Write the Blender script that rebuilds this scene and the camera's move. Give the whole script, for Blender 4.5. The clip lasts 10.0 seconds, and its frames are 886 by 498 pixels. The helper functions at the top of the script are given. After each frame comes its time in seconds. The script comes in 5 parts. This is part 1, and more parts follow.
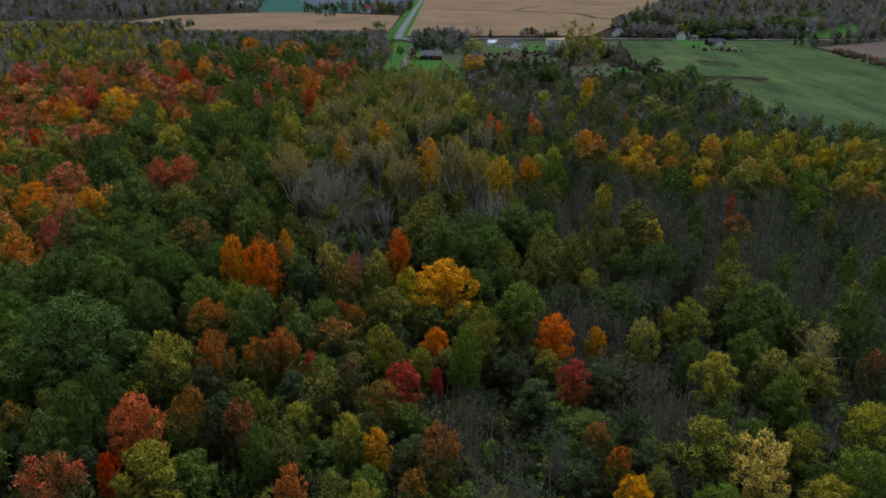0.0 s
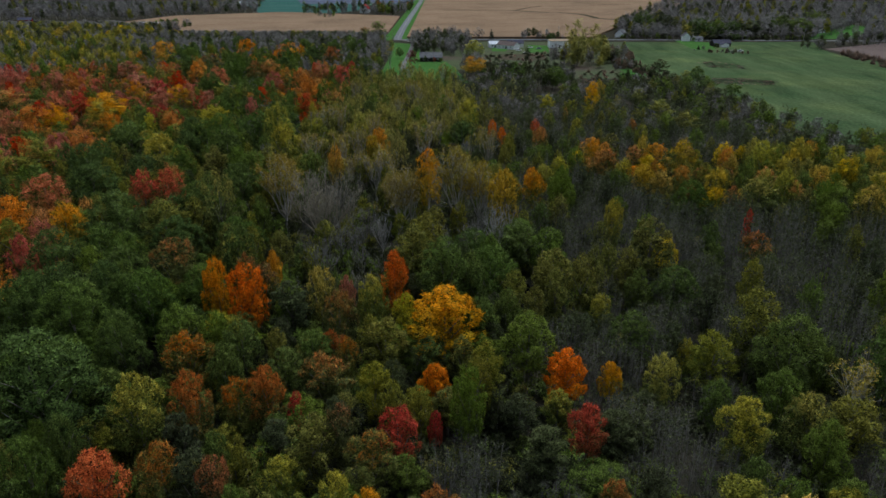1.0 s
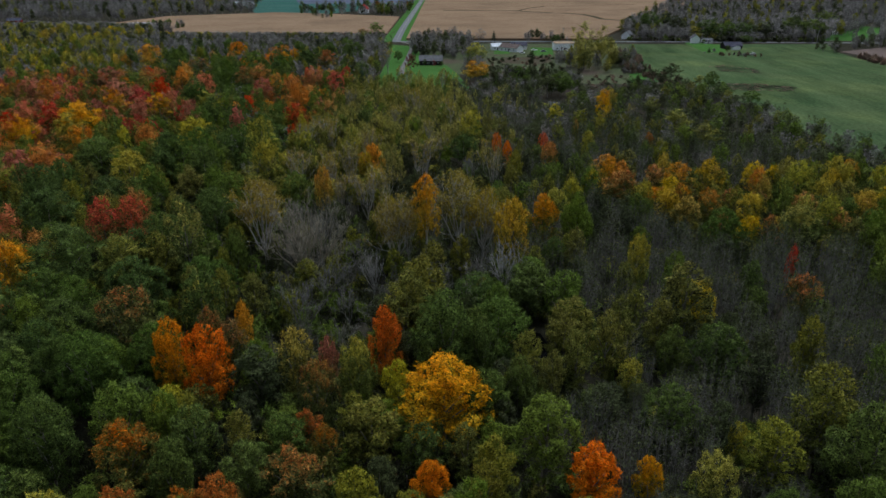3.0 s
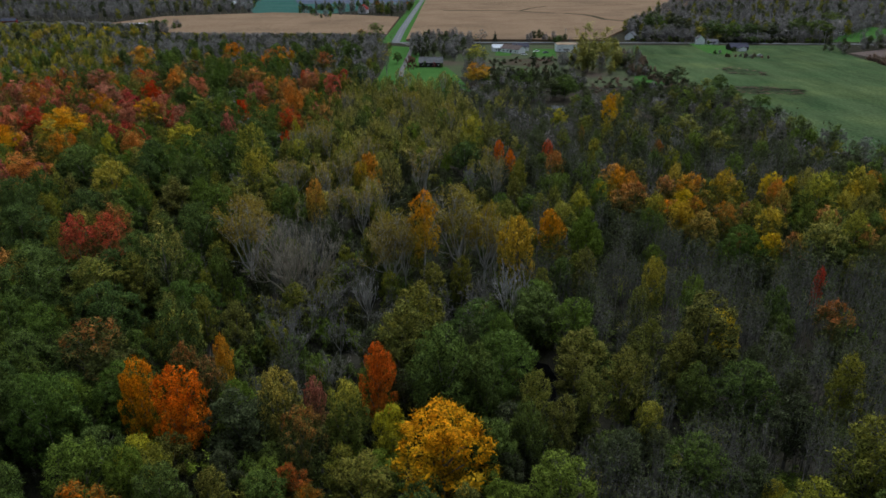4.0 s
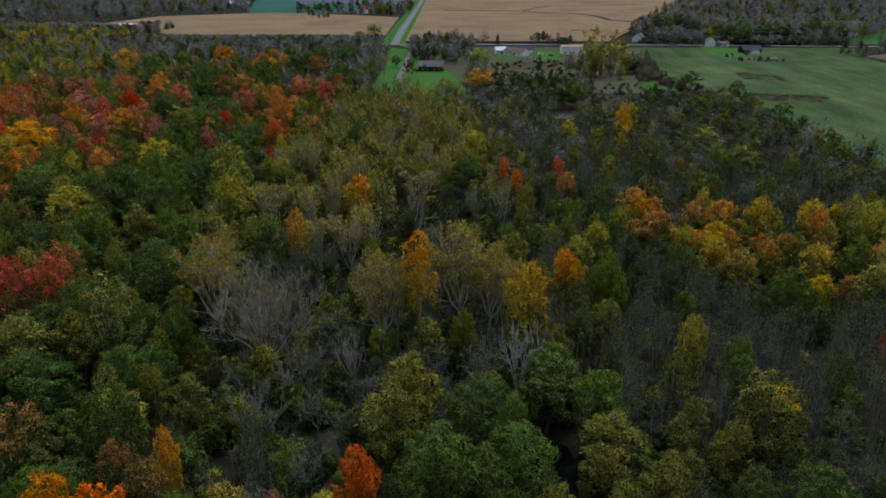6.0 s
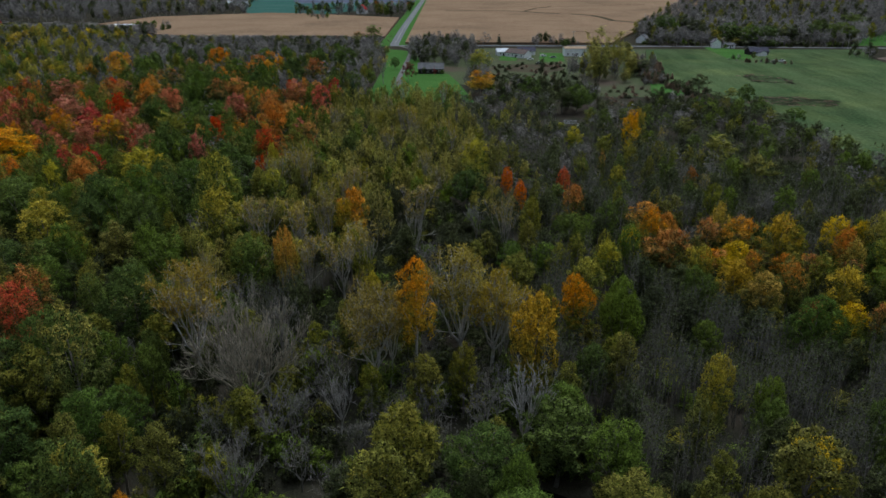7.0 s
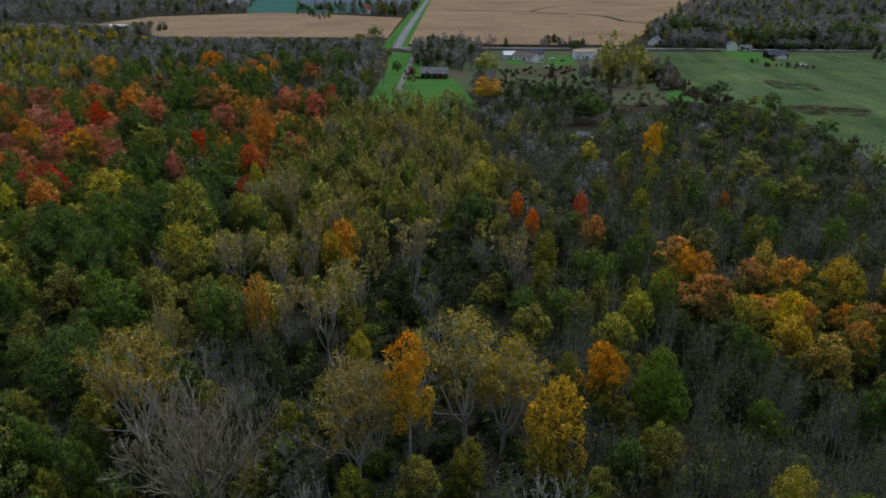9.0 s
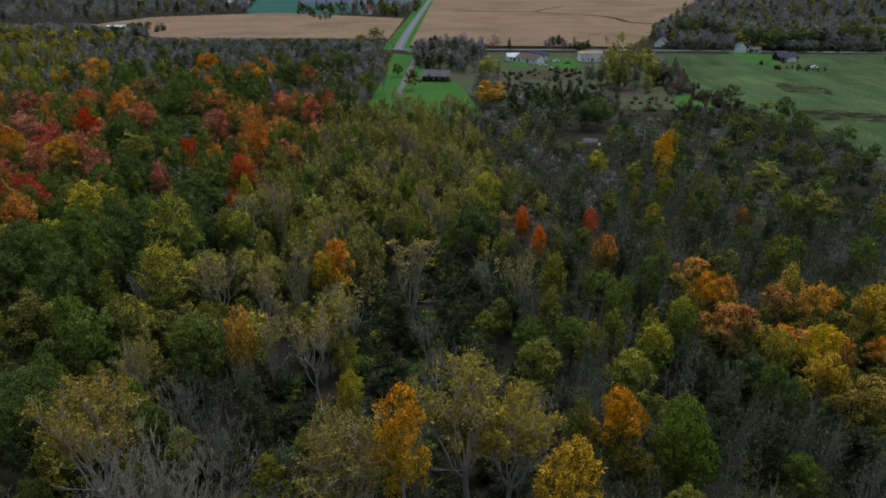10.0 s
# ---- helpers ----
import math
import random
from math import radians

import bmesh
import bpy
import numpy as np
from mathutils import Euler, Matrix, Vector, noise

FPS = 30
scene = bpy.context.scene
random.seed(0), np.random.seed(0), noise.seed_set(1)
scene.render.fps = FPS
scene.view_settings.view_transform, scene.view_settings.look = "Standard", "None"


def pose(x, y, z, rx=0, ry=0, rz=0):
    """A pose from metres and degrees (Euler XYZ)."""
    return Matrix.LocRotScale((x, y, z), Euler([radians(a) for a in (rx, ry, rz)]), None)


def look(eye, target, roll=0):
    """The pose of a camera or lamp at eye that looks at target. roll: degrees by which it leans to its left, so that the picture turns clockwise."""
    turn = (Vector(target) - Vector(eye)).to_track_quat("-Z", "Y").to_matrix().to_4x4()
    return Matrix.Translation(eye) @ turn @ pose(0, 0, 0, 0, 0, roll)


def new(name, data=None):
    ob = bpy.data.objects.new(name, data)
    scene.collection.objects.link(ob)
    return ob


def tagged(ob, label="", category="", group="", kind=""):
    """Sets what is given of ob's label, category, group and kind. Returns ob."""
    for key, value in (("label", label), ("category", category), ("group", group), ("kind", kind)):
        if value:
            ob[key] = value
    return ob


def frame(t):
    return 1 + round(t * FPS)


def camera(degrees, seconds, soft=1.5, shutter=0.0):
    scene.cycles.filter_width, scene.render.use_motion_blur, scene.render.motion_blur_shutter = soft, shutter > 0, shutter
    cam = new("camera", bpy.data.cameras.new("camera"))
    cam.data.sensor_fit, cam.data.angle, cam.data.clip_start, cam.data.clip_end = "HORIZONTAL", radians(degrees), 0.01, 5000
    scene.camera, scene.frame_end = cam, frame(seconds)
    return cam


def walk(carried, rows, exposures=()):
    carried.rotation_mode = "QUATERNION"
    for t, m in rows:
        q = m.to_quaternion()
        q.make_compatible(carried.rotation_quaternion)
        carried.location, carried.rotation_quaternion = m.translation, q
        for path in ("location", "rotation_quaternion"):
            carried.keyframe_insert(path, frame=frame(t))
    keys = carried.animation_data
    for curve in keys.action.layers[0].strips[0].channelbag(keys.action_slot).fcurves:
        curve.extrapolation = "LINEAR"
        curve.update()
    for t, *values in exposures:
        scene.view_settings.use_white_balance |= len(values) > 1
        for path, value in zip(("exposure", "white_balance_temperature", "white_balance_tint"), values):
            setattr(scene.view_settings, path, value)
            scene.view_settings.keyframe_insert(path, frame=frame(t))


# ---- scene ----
cam = camera(65.2, 10.0)
METRES, EYE, TILT, LEAN, TURN = 110.0, 65.0, -0.27, 2.85, 0.0
ROWS = [
    (0.0, 0.0, 0.0, 0.0, 1.17, -22.43, -2.83),
    (0.5, -0.0008, 0.0495, 0.0004, 1.19, -22.44, -2.84),
    (1.0, -0.0017, 0.0994, 0.0009, 1.2, -22.46, -2.85),
    (1.5, -0.0023, 0.1498, 0.0011, 1.22, -22.47, -2.85),
    (2.0, -0.0031, 0.2, 0.0011, 1.23, -22.49, -2.86),
    (2.5, -0.0037, 0.2495, 0.0013, 1.24, -22.51, -2.86),
    (4.0, -0.0044, 0.399, 0.0015, 1.31, -22.56, -2.88),
    (4.5, -0.0045, 0.4489, 0.0016, 1.33, -22.58, -2.89),
    (5.0, -0.0044, 0.4991, 0.0016, 1.36, -22.59, -2.89),
    (5.5, -0.0045, 0.5486, 0.0025, 1.39, -22.63, -2.89),
    (7.0, -0.0048, 0.6991, 0.0029, 1.48, -22.68, -2.93),
    (7.5, -0.0047, 0.7495, 0.0034, 1.55, -22.72, -2.92),
    (8.0, -0.0046, 0.8, 0.0037, 1.67, -22.74, -2.93),
    (8.5, -0.0047, 0.8503, 0.0039, 1.79, -22.77, -2.93),
    (9.0, -0.0045, 0.9003, 0.0044, 1.91, -22.8, -2.93),
    (9.5, -0.004, 0.9504, 0.0046, 2.03, -22.82, -2.94),
    (10.0, -0.0039, 0.9999, 0.0048, 2.13, -22.83, -2.95),
]
walk(cam, [(t, pose(0, 0, EYE, TILT, LEAN, TURN) @ pose(METRES * x, METRES * y, METRES * z, 90 + pitch, roll, yaw)) for t, x, y, z, yaw, pitch, roll in ROWS], exposures=[(0.0, -0.38, 5550, 5), (10.0, -0.38, 5550, 5)])

# ---- light: an overcast autumn afternoon ----
world = bpy.data.worlds.new("overcast_sky")
world.use_nodes = True
scene.world = world
wn = world.node_tree.nodes
sky = wn.new("ShaderNodeTexSky")
sky.sky_type = "NISHITA"
sky.sun_disc = False
sky.sun_elevation, sky.sun_rotation = radians(62), radians(20)
sky.air_density, sky.dust_density, sky.ozone_density = 1.0, 6.0, 1.0
wn["Background"].inputs["Strength"].default_value = 0.168
grey = wn.new("ShaderNodeHueSaturation")  # cloud takes most of the blue out of the sky
grey.inputs["Saturation"].default_value = 0.35
world.node_tree.links.new(sky.outputs["Color"], grey.inputs["Color"])
world.node_tree.links.new(grey.outputs["Color"], wn["Background"].inputs["Color"])
sun = new("sun", bpy.data.lights.new("sun", "SUN"))
sun.data.energy, sun.data.angle, sun.data.color = 1.15, radians(40), (1.0, 0.98, 0.94)
sun.matrix_world = look((40, 110, 220), (0, 0, 0))

# ---- materials ----


def material(name, rough=0.8, spec=0.3):
    m = bpy.data.materials.new(name)
    m.use_nodes = True
    p = m.node_tree.nodes["Principled BSDF"]
    p.inputs["Roughness"].default_value = rough
    p.inputs["Specular IOR Level"].default_value = spec
    return m, m.node_tree.nodes, m.node_tree.links, p


def noise_node(n, l, scale, detail=3.0, coords=None, rough=0.6):
    t = n.new("ShaderNodeTexNoise")
    t.inputs["Scale"].default_value, t.inputs["Detail"].default_value = scale, detail
    t.inputs["Roughness"].default_value = rough
    if coords is None:
        coords = n.new("ShaderNodeTexCoord").outputs["Object"]
    l.new(coords, t.inputs["Vector"])
    return t.outputs["Fac"]


def math_node(n, l, op, a, b=0.5, clamp=False):
    k = n.new("ShaderNodeMath")
    k.operation, k.use_clamp = op, clamp
    for i, v in enumerate((a, b)):
        if isinstance(v, (int, float)):
            k.inputs[i].default_value = v
        else:
            l.new(v, k.inputs[i])
    return k.outputs[0]


def mix_node(n, l, fac, a, b, mode="MIX"):
    k = n.new("ShaderNodeMix")
    k.data_type, k.blend_type = "RGBA", mode
    for sock, v in ((k.inputs["Factor"], fac), (k.inputs["A"], a), (k.inputs["B"], b)):
        if isinstance(v, (int, float)):
            sock.default_value = v
        elif isinstance(v, tuple):
            sock.default_value = (*v, 1)
        else:
            l.new(v, sock)
    return k.outputs["Result"]


def ramp(n, l, fac, lo, hi, a=0.0, b=1.0):
    k = n.new("ShaderNodeMapRange")
    l.new(fac, k.inputs["Value"])
    for key, v in (("From Min", lo), ("From Max", hi), ("To Min", a), ("To Max", b)):
        k.inputs[key].default_value = v
    return k.outputs["Result"]


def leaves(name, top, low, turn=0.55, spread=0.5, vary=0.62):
    """Foliage of a kind of tree: its top colour above and outside, its low colour below (greener in turning kinds, only
    darker in the green and grey ones), mottled tree by tree and spray by spray.
    """
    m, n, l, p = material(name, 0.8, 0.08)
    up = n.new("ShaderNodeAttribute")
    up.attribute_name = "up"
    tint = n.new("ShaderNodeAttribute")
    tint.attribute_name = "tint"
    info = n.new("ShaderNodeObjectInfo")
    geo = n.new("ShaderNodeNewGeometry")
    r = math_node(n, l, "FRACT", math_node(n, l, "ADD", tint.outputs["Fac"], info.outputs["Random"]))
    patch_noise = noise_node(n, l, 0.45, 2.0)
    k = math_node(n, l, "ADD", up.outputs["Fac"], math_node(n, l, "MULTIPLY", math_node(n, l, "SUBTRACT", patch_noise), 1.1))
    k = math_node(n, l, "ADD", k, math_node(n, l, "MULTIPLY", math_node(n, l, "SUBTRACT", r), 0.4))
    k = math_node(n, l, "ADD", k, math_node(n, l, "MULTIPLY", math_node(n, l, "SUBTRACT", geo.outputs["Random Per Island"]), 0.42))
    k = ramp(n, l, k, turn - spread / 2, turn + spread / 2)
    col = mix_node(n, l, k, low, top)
    hsv = n.new("ShaderNodeHueSaturation")
    l.new(col, hsv.inputs["Color"])
    r2 = math_node(n, l, "FRACT", math_node(n, l, "MULTIPLY", r, 7.31))
    r3 = math_node(n, l, "FRACT", math_node(n, l, "MULTIPLY", r, 23.7))
    l.new(ramp(n, l, r2, 0, 1, 0.496, 0.514), hsv.inputs["Hue"])
    l.new(ramp(n, l, r3, 0, 1, 0.97, 1.12), hsv.inputs["Saturation"])
    cell = n.new("ShaderNodeTexVoronoi")
    cell.inputs["Scale"].default_value = 4.6
    l.new(n.new("ShaderNodeTexCoord").outputs["Object"], cell.inputs["Vector"])
    sep = n.new("ShaderNodeSeparateColor")
    l.new(cell.outputs["Color"], sep.inputs["Color"])
    v = math_node(n, l, "ADD", ramp(n, l, geo.outputs["Random Per Island"], 0, 1, 1 - vary * 0.6, 1 + vary * 0.6), ramp(n, l, r3, 0, 1, -0.14, 0.14))
    v = math_node(n, l, "ADD", v, ramp(n, l, sep.outputs["Red"], 0, 1, -vary * 1.0, vary * 1.0))
    l.new(v, hsv.inputs["Value"])
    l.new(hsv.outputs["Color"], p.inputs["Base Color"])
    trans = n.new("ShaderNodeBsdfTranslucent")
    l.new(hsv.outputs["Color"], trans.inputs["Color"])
    mix = n.new("ShaderNodeMixShader")
    mix.inputs["Fac"].default_value = 0.3
    l.new(p.outputs["BSDF"], mix.inputs[1])
    l.new(trans.outputs["BSDF"], mix.inputs[2])
    # each spray is a handful of leaves with gaps between them
    gaps = n.new("ShaderNodeMixShader")
    l.new(math_node(n, l, "LESS_THAN", cell.outputs["Distance"], 0.5), gaps.inputs["Fac"])
    l.new(n.new("ShaderNodeBsdfTransparent").outputs["BSDF"], gaps.inputs[1])
    l.new(mix.outputs["Shader"], gaps.inputs[2])
    l.new(gaps.outputs["Shader"], n["Material Output"].inputs["Surface"])
    return m


def mottled(name, a, b, scale, fine=0.0, rough=0.9, bump=0.0, c=None, scale_c=0.02, spec=0.0):
    m, n, l, p = material(name, rough, spec)
    coords = n.new("ShaderNodeTexCoord").outputs["Object"]
    big = noise_node(n, l, scale, 4.0, coords)
    col = mix_node(n, l, ramp(n, l, big, 0.35, 0.65), a, b)
    if c:
        col = mix_node(n, l, ramp(n, l, noise_node(n, l, scale_c, 3.0, coords), 0.5, 0.68), col, c)
    if fine:
        f = noise_node(n, l, fine, 3.0, coords)
        col = mix_node(n, l, 1.0, col, mix_node(n, l, ramp(n, l, f, 0.25, 0.75), (0.6, 0.6, 0.6), (1.35, 1.35, 1.35)), "MULTIPLY")
    l.new(col, p.inputs["Base Color"])
    if bump:
        k = n.new("ShaderNodeBump")
        k.inputs["Strength"].default_value, k.inputs["Distance"].default_value = bump, 0.3
        l.new(noise_node(n, l, fine or scale * 5, 4.0, coords), k.inputs["Height"])
        l.new(k.outputs["Normal"], p.inputs["Normal"])
    return m


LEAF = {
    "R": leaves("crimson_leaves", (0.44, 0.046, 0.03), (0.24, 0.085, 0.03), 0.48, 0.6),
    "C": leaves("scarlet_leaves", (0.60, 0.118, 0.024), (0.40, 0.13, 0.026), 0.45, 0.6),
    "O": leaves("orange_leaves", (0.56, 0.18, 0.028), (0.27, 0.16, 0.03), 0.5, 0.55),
    # red dulled and blued to coral: distance haze put into the leaf colour
    "v": leaves("hazed_coral_leaves", (0.42, 0.13, 0.088), (0.25, 0.145, 0.06), 0.5, 0.6),
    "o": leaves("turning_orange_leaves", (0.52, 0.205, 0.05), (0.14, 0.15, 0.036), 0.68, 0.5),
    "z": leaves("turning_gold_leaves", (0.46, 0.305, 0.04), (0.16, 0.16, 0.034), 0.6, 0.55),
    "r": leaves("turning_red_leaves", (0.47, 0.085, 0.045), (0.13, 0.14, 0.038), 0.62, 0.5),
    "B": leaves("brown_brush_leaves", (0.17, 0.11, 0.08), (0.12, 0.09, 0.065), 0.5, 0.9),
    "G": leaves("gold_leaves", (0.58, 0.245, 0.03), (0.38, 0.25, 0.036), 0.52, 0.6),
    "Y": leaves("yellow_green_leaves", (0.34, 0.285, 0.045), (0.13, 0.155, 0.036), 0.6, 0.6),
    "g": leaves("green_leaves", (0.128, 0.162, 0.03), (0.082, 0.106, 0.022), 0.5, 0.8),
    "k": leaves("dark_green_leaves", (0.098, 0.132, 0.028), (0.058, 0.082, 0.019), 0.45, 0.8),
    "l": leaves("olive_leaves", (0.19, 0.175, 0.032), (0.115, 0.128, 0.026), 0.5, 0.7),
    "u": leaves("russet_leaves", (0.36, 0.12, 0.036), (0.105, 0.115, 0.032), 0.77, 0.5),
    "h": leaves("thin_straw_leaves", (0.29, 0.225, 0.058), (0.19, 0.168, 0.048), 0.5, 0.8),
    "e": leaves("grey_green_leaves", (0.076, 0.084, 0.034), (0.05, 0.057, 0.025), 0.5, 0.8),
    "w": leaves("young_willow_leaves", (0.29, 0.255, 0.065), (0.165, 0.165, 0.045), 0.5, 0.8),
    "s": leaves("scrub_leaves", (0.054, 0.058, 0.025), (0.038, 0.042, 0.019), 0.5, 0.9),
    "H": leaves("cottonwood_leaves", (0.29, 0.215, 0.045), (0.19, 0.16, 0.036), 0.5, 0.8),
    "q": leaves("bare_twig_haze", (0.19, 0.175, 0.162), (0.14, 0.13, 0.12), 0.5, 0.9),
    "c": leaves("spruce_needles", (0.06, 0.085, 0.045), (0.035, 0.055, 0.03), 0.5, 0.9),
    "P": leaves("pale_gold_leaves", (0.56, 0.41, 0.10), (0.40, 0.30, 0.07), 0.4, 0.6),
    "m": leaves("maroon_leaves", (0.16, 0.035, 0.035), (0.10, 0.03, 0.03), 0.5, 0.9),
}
BARK = mottled("grey_bark", (0.15, 0.13, 0.11), (0.22, 0.20, 0.17), 1.5, 12.0)
PALE = mottled("pale_bark", (0.42, 0.40, 0.36), (0.28, 0.26, 0.23), 1.2, 9.0)
SAPLING = mottled("grey_sapling_bark", (0.125, 0.117, 0.1), (0.07, 0.066, 0.057), 0.8, 6.0)
LIMB = mottled("poplar_bark", (0.36, 0.335, 0.29), (0.21, 0.195, 0.165), 0.8, 6.0)
DOME = mottled("grey_brown_bark", (0.285, 0.25, 0.185), (0.185, 0.162, 0.12), 0.8, 6.0)
TWIG = mottled("grey_twigs", (0.205, 0.192, 0.165), (0.135, 0.127, 0.108), 0.8, 6.0)
LITTER = mottled("leaf_litter", (0.042, 0.037, 0.027), (0.032, 0.032, 0.021), 0.15, 3.0, bump=0.5, c=(0.054, 0.043, 0.033), scale_c=0.05)
GRASS = mottled("pasture_grass", (0.052, 0.086, 0.034), (0.068, 0.095, 0.04), 0.03, 0.7, bump=0.3, c=(0.092, 0.122, 0.044), scale_c=0.018)
n_ = GRASS.node_tree.nodes
l_ = GRASS.node_tree.links
turned = n_.new("ShaderNodeMapping")
turned.inputs["Rotation"].default_value = (0, 0, radians(-24))
turned.inputs["Scale"].default_value = (0.055, 0.011, 1)
l_.new(n_.new("ShaderNodeTexCoord").outputs["Object"], turned.inputs["Vector"])
streak = noise_node(n_, l_, 1.0, 5.0, turned.outputs["Vector"], 0.65)
was = n_["Principled BSDF"].inputs["Base Color"].links[0].from_socket
l_.new(mix_node(n_, l_, 1.0, was, mix_node(n_, l_, ramp(n_, l_, streak, 0.3, 0.7), (0.6, 0.62, 0.65), (1.4, 1.3, 1.35)), "MULTIPLY"), n_["Principled BSDF"].inputs["Base Color"])
LAWN = mottled("lawn_grass", (0.05, 0.115, 0.026), (0.065, 0.13, 0.032), 0.08, 2.0, bump=0.2)
CORN = mottled("dry_corn", (0.235, 0.16, 0.10), (0.20, 0.134, 0.083), 0.02, 0.9, bump=0.5, c=(0.17, 0.118, 0.074), scale_c=0.012)
WEED = mottled("dry_weeds", (0.085, 0.092, 0.05), (0.062, 0.078, 0.038), 0.12, 1.5, bump=0.4, c=(0.085, 0.065, 0.05), scale_c=0.03)
DITCH = mottled("ditch_weeds", (0.05, 0.045, 0.026), (0.075, 0.06, 0.035), 0.1, 0.8)
WINTER = mottled("blue_green_crop", (0.04, 0.095, 0.078), (0.055, 0.11, 0.088), 0.02, 0.5)
PLOUGH = mottled("ploughed_soil", (0.11, 0.085, 0.075), (0.14, 0.105, 0.09), 0.03, 0.6)
WETSOIL = mottled("wet_soil", (0.10, 0.11, 0.145), (0.085, 0.09, 0.12), 0.02, 0.4)
ASPHALT = mottled("worn_asphalt", (0.17, 0.17, 0.175), (0.14, 0.14, 0.145), 0.08, 2.0)
GRAVEL = mottled("gravel", (0.17, 0.16, 0.15), (0.13, 0.12, 0.112), 0.3, 4.0)
PAINT = mottled("road_paint", (0.3, 0.3, 0.28), (0.24, 0.24, 0.22), 0.5)
WHITE = mottled("white_siding", (0.9, 0.9, 0.89), (0.84, 0.84, 0.83), 0.4, 3.0)
SLATEROOF = mottled("slate_shingles", (0.085, 0.08, 0.105), (0.06, 0.06, 0.08), 0.5, 4.0)
GREYROOF = mottled("grey_shingles", (0.16, 0.155, 0.16), (0.11, 0.11, 0.115), 0.5, 4.0)
BROWNROOF = mottled("brown_shingles", (0.17, 0.13, 0.115), (0.12, 0.095, 0.085), 0.5, 4.0)
WHITEROOF = mottled("white_metal_roof", (0.72, 0.74, 0.77), (0.6, 0.62, 0.66), 0.3, 2.0, rough=0.5)
REDWALL = mottled("barn_red", (0.25, 0.035, 0.03), (0.18, 0.03, 0.025), 0.4, 3.0)
DARKWALL = mottled("dark_brown_siding", (0.045, 0.038, 0.035), (0.03, 0.027, 0.026), 0.5, 4.0)
TANWALL = mottled("tan_boards", (0.38, 0.29, 0.19), (0.3, 0.22, 0.15), 0.5, 3.0)
DARKGLASS, _n, _l, _p = material("dark_window_glass", 0.08, 0.5)
_p.inputs["Base Color"].default_value = (0.02, 0.023, 0.028, 1)
BROWNWEED = mottled("brown_weeds", (0.075, 0.055, 0.04), (0.065, 0.065, 0.038), 0.15, 1.0)
TIN = mottled("weathered_tin", (0.20, 0.205, 0.22), (0.13, 0.13, 0.14), 0.8, 5.0, rough=0.5)
GREYPAINT = mottled("grey_car_paint", (0.25, 0.26, 0.28), (0.22, 0.23, 0.25), 0.5, rough=0.4)
WATER, _n, _l, _p = material("dark_pond_water", 0.08, 0.02)
_p.inputs["Base Color"].default_value = (0.006, 0.006, 0.006, 1)
_k = _n.new("ShaderNodeBump")
_k.inputs["Strength"].default_value, _k.inputs["Distance"].default_value = 0.15, 0.05
_l.new(noise_node(_n, _l, 1.2, 3.0), _k.inputs["Height"])
_l.new(_k.outputs["Normal"], _p.inputs["Normal"])

# ---- mesh helpers ----
rng = np.random.default_rng(7)


def mesh_from(name, verts, faces, mat, up=None, tint=None, smooth=False):
    """A mesh from arrays; faces: an (n, 3) array or a list of tuples."""
    me = bpy.data.meshes.new(name)
    verts = np.asarray(verts, dtype=np.float32)
    if isinstance(faces, np.ndarray):
        n = len(faces)
        me.vertices.add(len(verts))
        me.vertices.foreach_set("co", verts.ravel())
        me.loops.add(n * 3)
        me.loops.foreach_set("vertex_index", faces.astype(np.int32).ravel())
        me.polygons.add(n)
        me.polygons.foreach_set("loop_start", np.arange(0, n * 3, 3, dtype=np.int32))
        me.update(calc_edges=True)
    else:
        me.from_pydata(verts.tolist(), [], faces)
        me.update()
    for key, values in (("up", up), ("tint", tint)):
        if values is not None:
            me.attributes.new(key, "FLOAT", "POINT").data.foreach_set("value", np.asarray(values, dtype=np.float32))
    if smooth:
        me.polygons.foreach_set("use_smooth", np.ones(len(me.polygons), dtype=bool))
    if mat:
        me.materials.append(mat)
    return me


def part(name, bm, mat, parent, label=""):
    me = bpy.data.meshes.new(name)
    bm.to_mesh(me)
    bm.free()
    me.materials.append(mat)
    ob = new(name, me)
    ob.parent = parent
    return tagged(ob, label)


def unit(v):
    return v / np.maximum(np.linalg.norm(v, axis=-1, keepdims=True), 1e-9)


class Limbs:
    """Tapered branches gathered into one set of triangles."""

    def __init__(self):
        self.v, self.f, self.tips = [], [], []

    def tube(self, points, radii, sides):
        base = len(self.v)
        for i, (p, r) in enumerate(zip(points, radii)):
            d = np.array(points[min(i + 1, len(points) - 1)]) - np.array(points[max(i - 1, 0)])
            d = d / (np.linalg.norm(d) + 1e-9)
            a = np.cross(d, (0.31, 0.77, 0.55))
            a /= np.linalg.norm(a) + 1e-9
            b = np.cross(d, a)
            for k in range(sides):
                w = 2 * math.pi * k / sides
                self.v.append(np.array(p) + r * (math.cos(w) * a + math.sin(w) * b))
        for i in range(len(points) - 1):
            for k in range(sides):
                p, q = base + i * sides + k, base + i * sides + (k + 1) % sides
                self.f += [(p, q, q + sides), (p, q + sides, p + sides)]

    def spike(self, p, q, r):
        """A thin twig that runs to a point."""
        p, q = np.array(p, float), np.array(q, float)
        d = unit(q - p)
        a = unit(np.cross(d, (0.31, 0.77, 0.55)))
        c = np.cross(d, a)
        base = len(self.v)
        self.v += [p + r * a, p - r * 0.5 * a + r * 0.87 * c, p - r * 0.5 * a - r * 0.87 * c, q]
        self.f += [(base, base + 1, base + 3), (base + 1, base + 2, base + 3), (base + 2, base, base + 3)]
        self.tips.append(q)

    def arrays(self):
        return np.array(self.v), np.array(self.f, dtype=np.int64)


